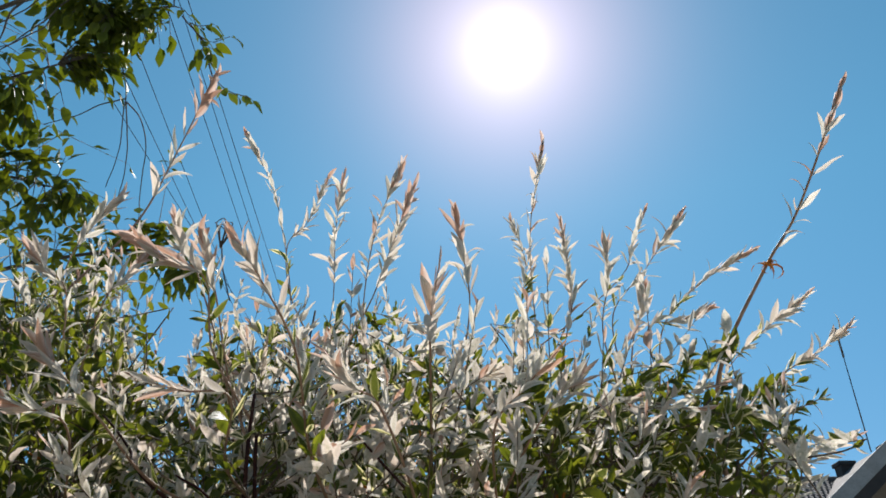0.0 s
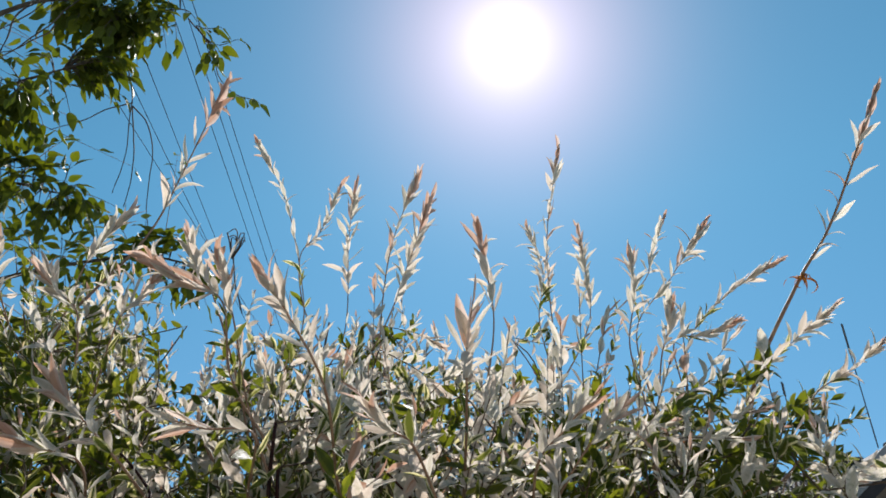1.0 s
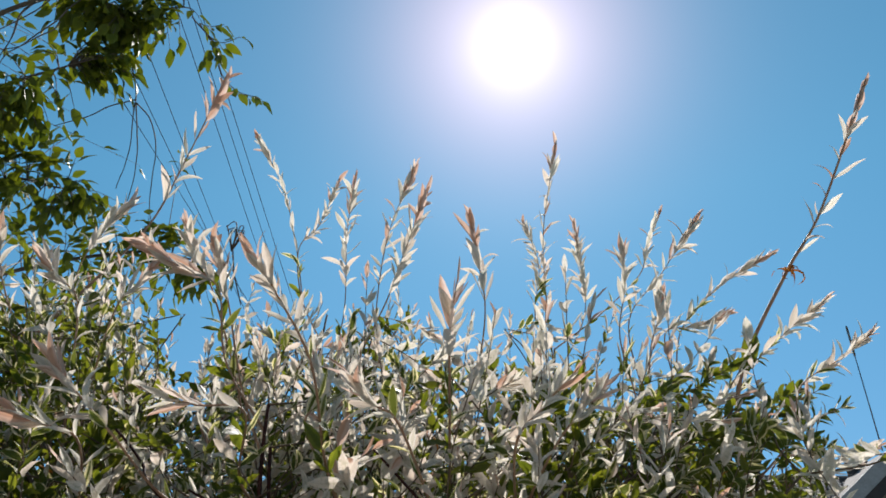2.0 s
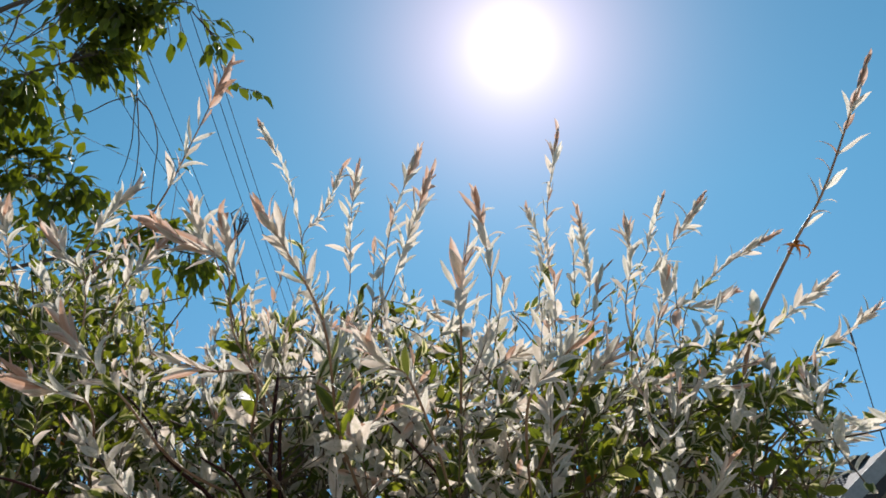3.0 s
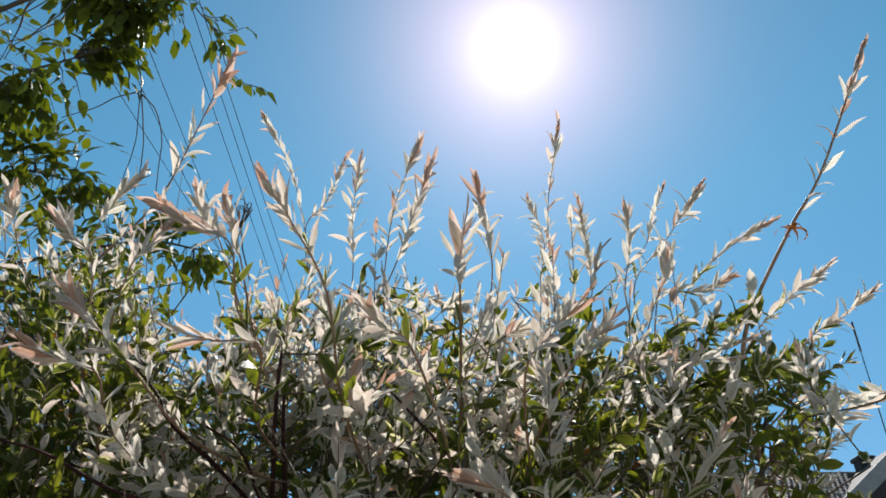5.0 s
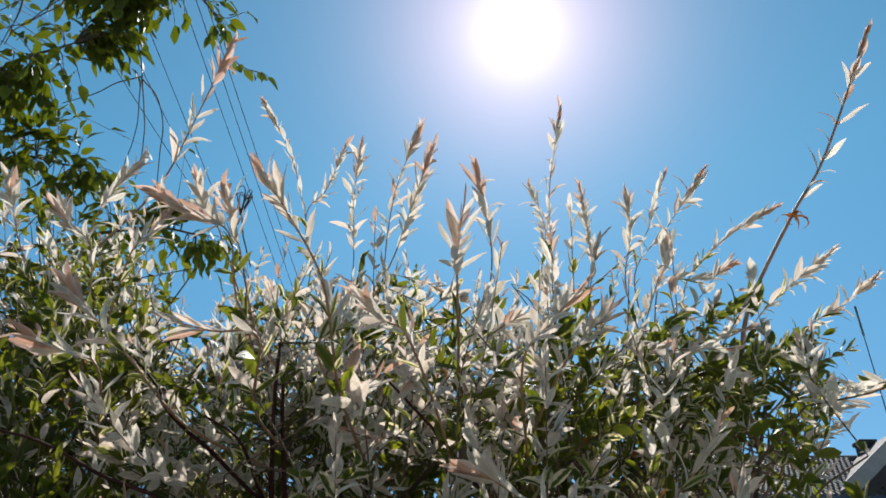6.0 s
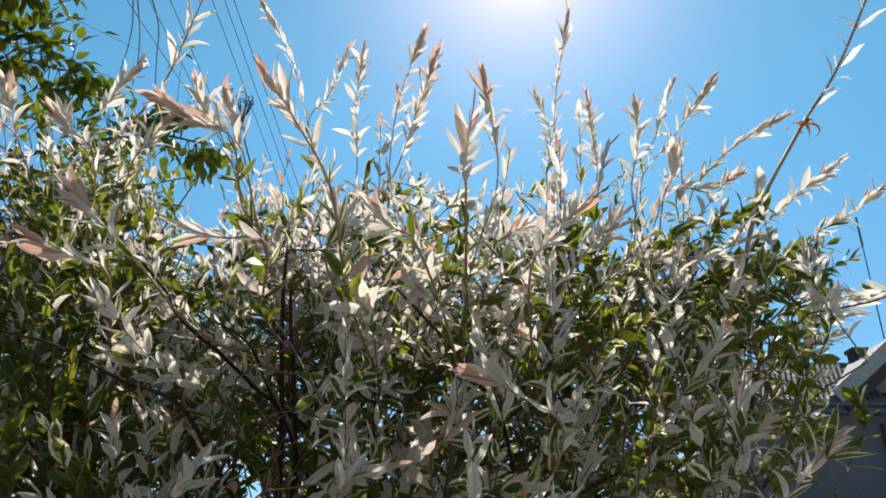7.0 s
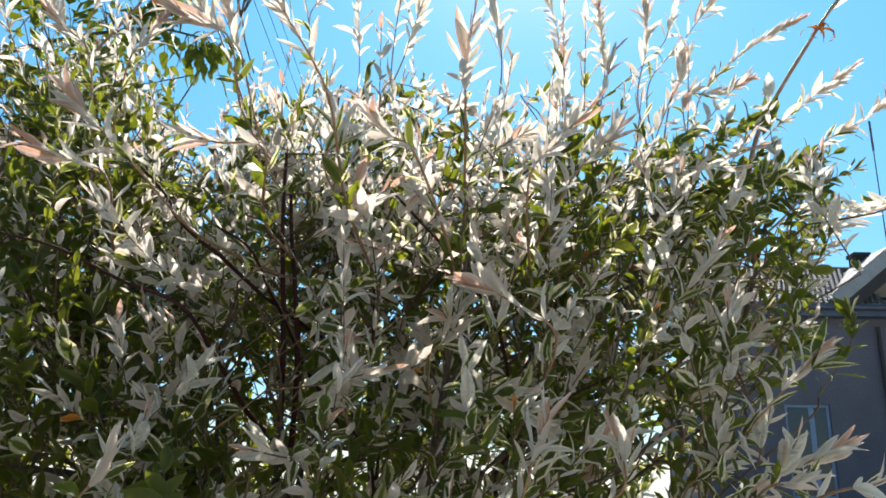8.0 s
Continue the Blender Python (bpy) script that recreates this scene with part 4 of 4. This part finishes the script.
for i in range(3):
    bm.faces.new((tri[i], tri2[i], tri2[(i + 1) % 3], tri[(i + 1) % 3]))
built("gable_end", bm, RENDER_WALL)
# main roof
RUN = Vector((0, RIDGE_Y - (Y0 - 0.4), RIDGE - EAVE + 0.1))
bm = bmesh.new()
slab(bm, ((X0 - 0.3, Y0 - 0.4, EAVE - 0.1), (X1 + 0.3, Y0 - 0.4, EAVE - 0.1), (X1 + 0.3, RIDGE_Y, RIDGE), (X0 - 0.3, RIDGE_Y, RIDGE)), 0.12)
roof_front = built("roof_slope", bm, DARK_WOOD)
bm = bmesh.new()
slab(bm, ((X1 + 0.3, Y1 + 0.4, EAVE - 0.1), (X0 - 0.3, Y1 + 0.4, EAVE - 0.1), (X0 - 0.3, RIDGE_Y, RIDGE), (X1 + 0.3, RIDGE_Y, RIDGE)), 0.12)
built("roof_slope", bm, TILE)
bm = bmesh.new()
bmesh.ops.create_cone(bm, cap_ends=True, segments=10, radius1=0.09, radius2=0.09, depth=X1 - X0 + 0.6, matrix=Matrix.Translation(((X0 + X1) / 2, RIDGE_Y, RIDGE + 0.03)) @ Matrix.Rotation(math.pi / 2, 4, "Y"))
built("ridge_tiles", bm, TILE)
bm = bmesh.new()
bmesh.ops.create_cone(bm, cap_ends=True, segments=12, radius1=0.075, radius2=0.075, depth=X1 - X0 + 0.6, matrix=Matrix.Translation(((X0 + X1) / 2, Y0 - 0.47, EAVE - 0.14)) @ Matrix.Rotation(math.pi / 2, 4, "Y"))
built("gutter", bm, GUTTER, label="blue-grey zinc gutter")
bm = bmesh.new()
box(bm, (X0 - 0.3, Y0 - 0.38, EAVE - 0.36), (X1 + 0.3, Y0 - 0.34, EAVE - 0.2))
box(bm, (X0 - 0.3, Y0 - 0.34, EAVE - 0.36), (X1 + 0.3, Y0, EAVE - 0.32))
built("fascia", bm, GUTTER, label="dark blue painted fascia board")
# front gable
GX0, GX1, GY, GTOP = 10.05, 14.35, 19.78, 7.66
GM = (GX0 + GX1) / 2
bm = bmesh.new()
low = EAVE + 0.02
ring = [bm.verts.new(p) for p in ((GX0 + 0.3, GY + 0.7, low), (GX1 - 0.3, GY + 0.7, low), (GM, GY + 0.7, GTOP - 0.3))]
ring2 = [bm.verts.new((v.co.x, GY + 0.95, v.co.z)) for v in ring]
bm.faces.new(ring), bm.faces.new(ring2[::-1])
for i in range(3):
    bm.faces.new((ring[i], ring2[i], ring2[(i + 1) % 3], ring[(i + 1) % 3]))
built("gable_wall", bm, GABLE_WALL, label="beige rendered gable")
for a, b in (((GX0, low), (GM, GTOP)), ((GX1, low), (GM, GTOP))):
    order = 1 if a[0] < b[0] else -1
    corners = [(a[0], GY, a[1]), (b[0], GY, b[1]), (b[0], RIDGE_Y, b[1]), (a[0], RIDGE_Y, a[1])]
    bm = bmesh.new()
    slab(bm, corners[::-1] if order > 0 else corners, 0.10)
    bmesh.ops.recalc_face_normals(bm, faces=bm.faces)
    built("gable_roof", bm, TILE)
    n = Vector((-(b[1] - a[1]), 0, b[0] - a[0])).normalized() * order
    lo, hi = Vector((a[0], 0, a[1])), Vector((b[0], 0, b[1]))
    # the soffit board's near-black colour carries the overhang's shade
    for name, dy0, dy1, d0, d1, material, label in (("verge_board", -0.05, 0.0, -0.17, 0.20, VERGE, "pale grey verge board"), ("soffit", 0.0, 0.69, -0.46, -0.17, DARK_WOOD, "dark soffit board with the shade under the verge in its colour")):
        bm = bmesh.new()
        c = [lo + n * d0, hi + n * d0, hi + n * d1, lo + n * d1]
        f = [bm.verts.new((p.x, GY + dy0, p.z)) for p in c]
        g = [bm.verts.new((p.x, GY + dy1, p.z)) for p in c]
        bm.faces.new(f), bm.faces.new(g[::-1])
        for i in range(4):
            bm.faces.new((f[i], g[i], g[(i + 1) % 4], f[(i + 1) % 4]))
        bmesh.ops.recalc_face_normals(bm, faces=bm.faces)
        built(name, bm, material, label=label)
# lean-to at the side
bm = bmesh.new()
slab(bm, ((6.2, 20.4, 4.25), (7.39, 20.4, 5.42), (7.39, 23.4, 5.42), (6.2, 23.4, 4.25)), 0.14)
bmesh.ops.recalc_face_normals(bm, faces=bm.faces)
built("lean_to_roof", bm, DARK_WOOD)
bm = bmesh.new()
slab(bm, ((6.15, 20.34, 4.27), (7.39, 20.34, 5.49), (7.39, 20.40, 5.49), (6.15, 20.40, 4.27)), 0.26)
bmesh.ops.recalc_face_normals(bm, faces=bm.faces)
built("lean_to_bargeboard", bm, PALE_BLUE, label="light blue painted bargeboard")
bm = bmesh.new()
box(bm, (6.4, 20.6, 0), (7.395, 23.2, 4.2))
built("lean_to_wall", bm, RENDER_WALL)


def chimney(at, half, bottom, top):
    bm = bmesh.new()
    box(bm, (at[0] - half, at[1] - half, bottom), (at[0] + half, at[1] + half, top - 0.12), 0.01)
    stack = built("chimney", bm, CHIMNEY)
    bm = bmesh.new()
    box(bm, (at[0] - half - 0.05, at[1] - half - 0.05, top - 0.12), (at[0] + half + 0.05, at[1] + half + 0.05, top), 0.015)
    built("cap", bm, CHIMNEY, stack)


chimney((11.95, 21.9), 0.20, 6.6, 7.83)
chimney((13.68, 22.1), 0.30, 6.9, 8.45)

# window
bm = bmesh.new()
WY = Y0 + 0.06
for lo, hi in (((WX0, WZ0), (WX1, WZ0 + 0.08)), ((WX0, WZ1 - 0.08), (WX1, WZ1)), ((WX0, WZ0 + 0.08), (WX0 + 0.08, WZ1 - 0.08)), ((WX1 - 0.08, WZ0 + 0.08), (WX1, WZ1 - 0.08)), ((9.28, WZ0 + 0.08), (9.42, WZ1 - 0.08))):
    box(bm, (lo[0], WY, lo[1]), (hi[0], WY + 0.08, hi[1]), 0.01)
window = built("window", bm, PAINT_BLUE, label="blue-grey painted casement window")
for x0, x1 in ((WX0 + 0.08, 9.28), (9.42, WX1 - 0.08)):
    bm = bmesh.new()
    box(bm, (x0, WY + 0.03, WZ0 + 0.08), (x1, WY + 0.045, WZ1 - 0.08))
    built("pane", bm, GLASS, window)
bm = bmesh.new()
box(bm, (WX0 - 0.05, Y0 - 0.08, WZ0 - 0.06), (WX1 + 0.05, Y0 - 0.004, WZ0), 0.01)
built("sill", bm, VERGE, window)
bm = bmesh.new()
bmesh.ops.create_cone(bm, cap_ends=True, segments=10, radius1=0.05, radius2=0.05, depth=5.3, matrix=Matrix.Translation((11.3, Y0 - 0.08, 2.7)))
built("downpipe", bm, DARK_WOOD)

# aerials on the roof
for x, y, z0, z1, arms in ((10.55, 22.0, 7.2, 10.2, 4), (12.97, 22.1, 8.22, 12.2, 9)):
    bag = Bag()
    bag.tube([(x, y, z0), (x, y, z1)], 0.022, 0.015, 6)
    aerial = tagged(bag.part("roof_aerial", [STEEL], None), "thin dark aerial mast with short bars on the roof", "aerial", "roof aerials")
    for k in range(arms):
        bag = Bag()
        z = z1 - 0.05 - 0.11 * k
        bag.tube([(x - 0.07, y - 0.12, z), (x + 0.07, y + 0.12, z)], 0.034, 0.034, 5)
        bag.part("crossbar", [STEEL], aerial)

# roof tiles, one by one where they can be told apart
bm = bmesh.new()
TW, TL = 0.15, 0.25
prof = [(-0.5, 0.0), (-0.38, 0.035), (-0.1, 0.05), (0.15, 0.03), (0.5, 0.0)]
rows = [[bm.verts.new((u * TW, v, h + 0.02 + (0.03 if v == 0 else 0.0))) for u, h in prof] for v in (0.0, TL)]
foot = [bm.verts.new((u * TW, 0.0, -0.01)) for u, h in prof]
for i in range(4):
    bm.faces.new((rows[0][i], rows[0][i + 1], rows[1][i + 1], rows[1][i]))
    bm.faces.new((foot[i], foot[i + 1], rows[0][i + 1], rows[0][i]))
tile_mesh = bpy.data.meshes.new("tile")
bm.to_mesh(tile_mesh)
bm.free()
tile_mesh.materials.append(TILE)
slope = RUN.normalized()
tilt = math.atan2(slope.z, slope.y)
course = 0
d = 0.0
while d < RUN.length - 0.1:
    for k in range(int((X1 - X0 + 0.5) / TW)):
        x = X0 - 0.2 + k * TW + (0.5 * TW if course % 2 else 0)
        if not (7.2 < x < 11.5):
            continue
        tile = new("tile", tile_mesh)
        tile.parent = roof_front
        at = Vector((x, Y0 - 0.42, EAVE - 0.1)) + slope * d
        tile.matrix_basis = Matrix.Translation(at + Vector((0, 0, 0.004))) @ Matrix.Rotation(tilt + dice.uniform(-0.012, 0.012), 4, "X")
    course += 1
    d += 0.205
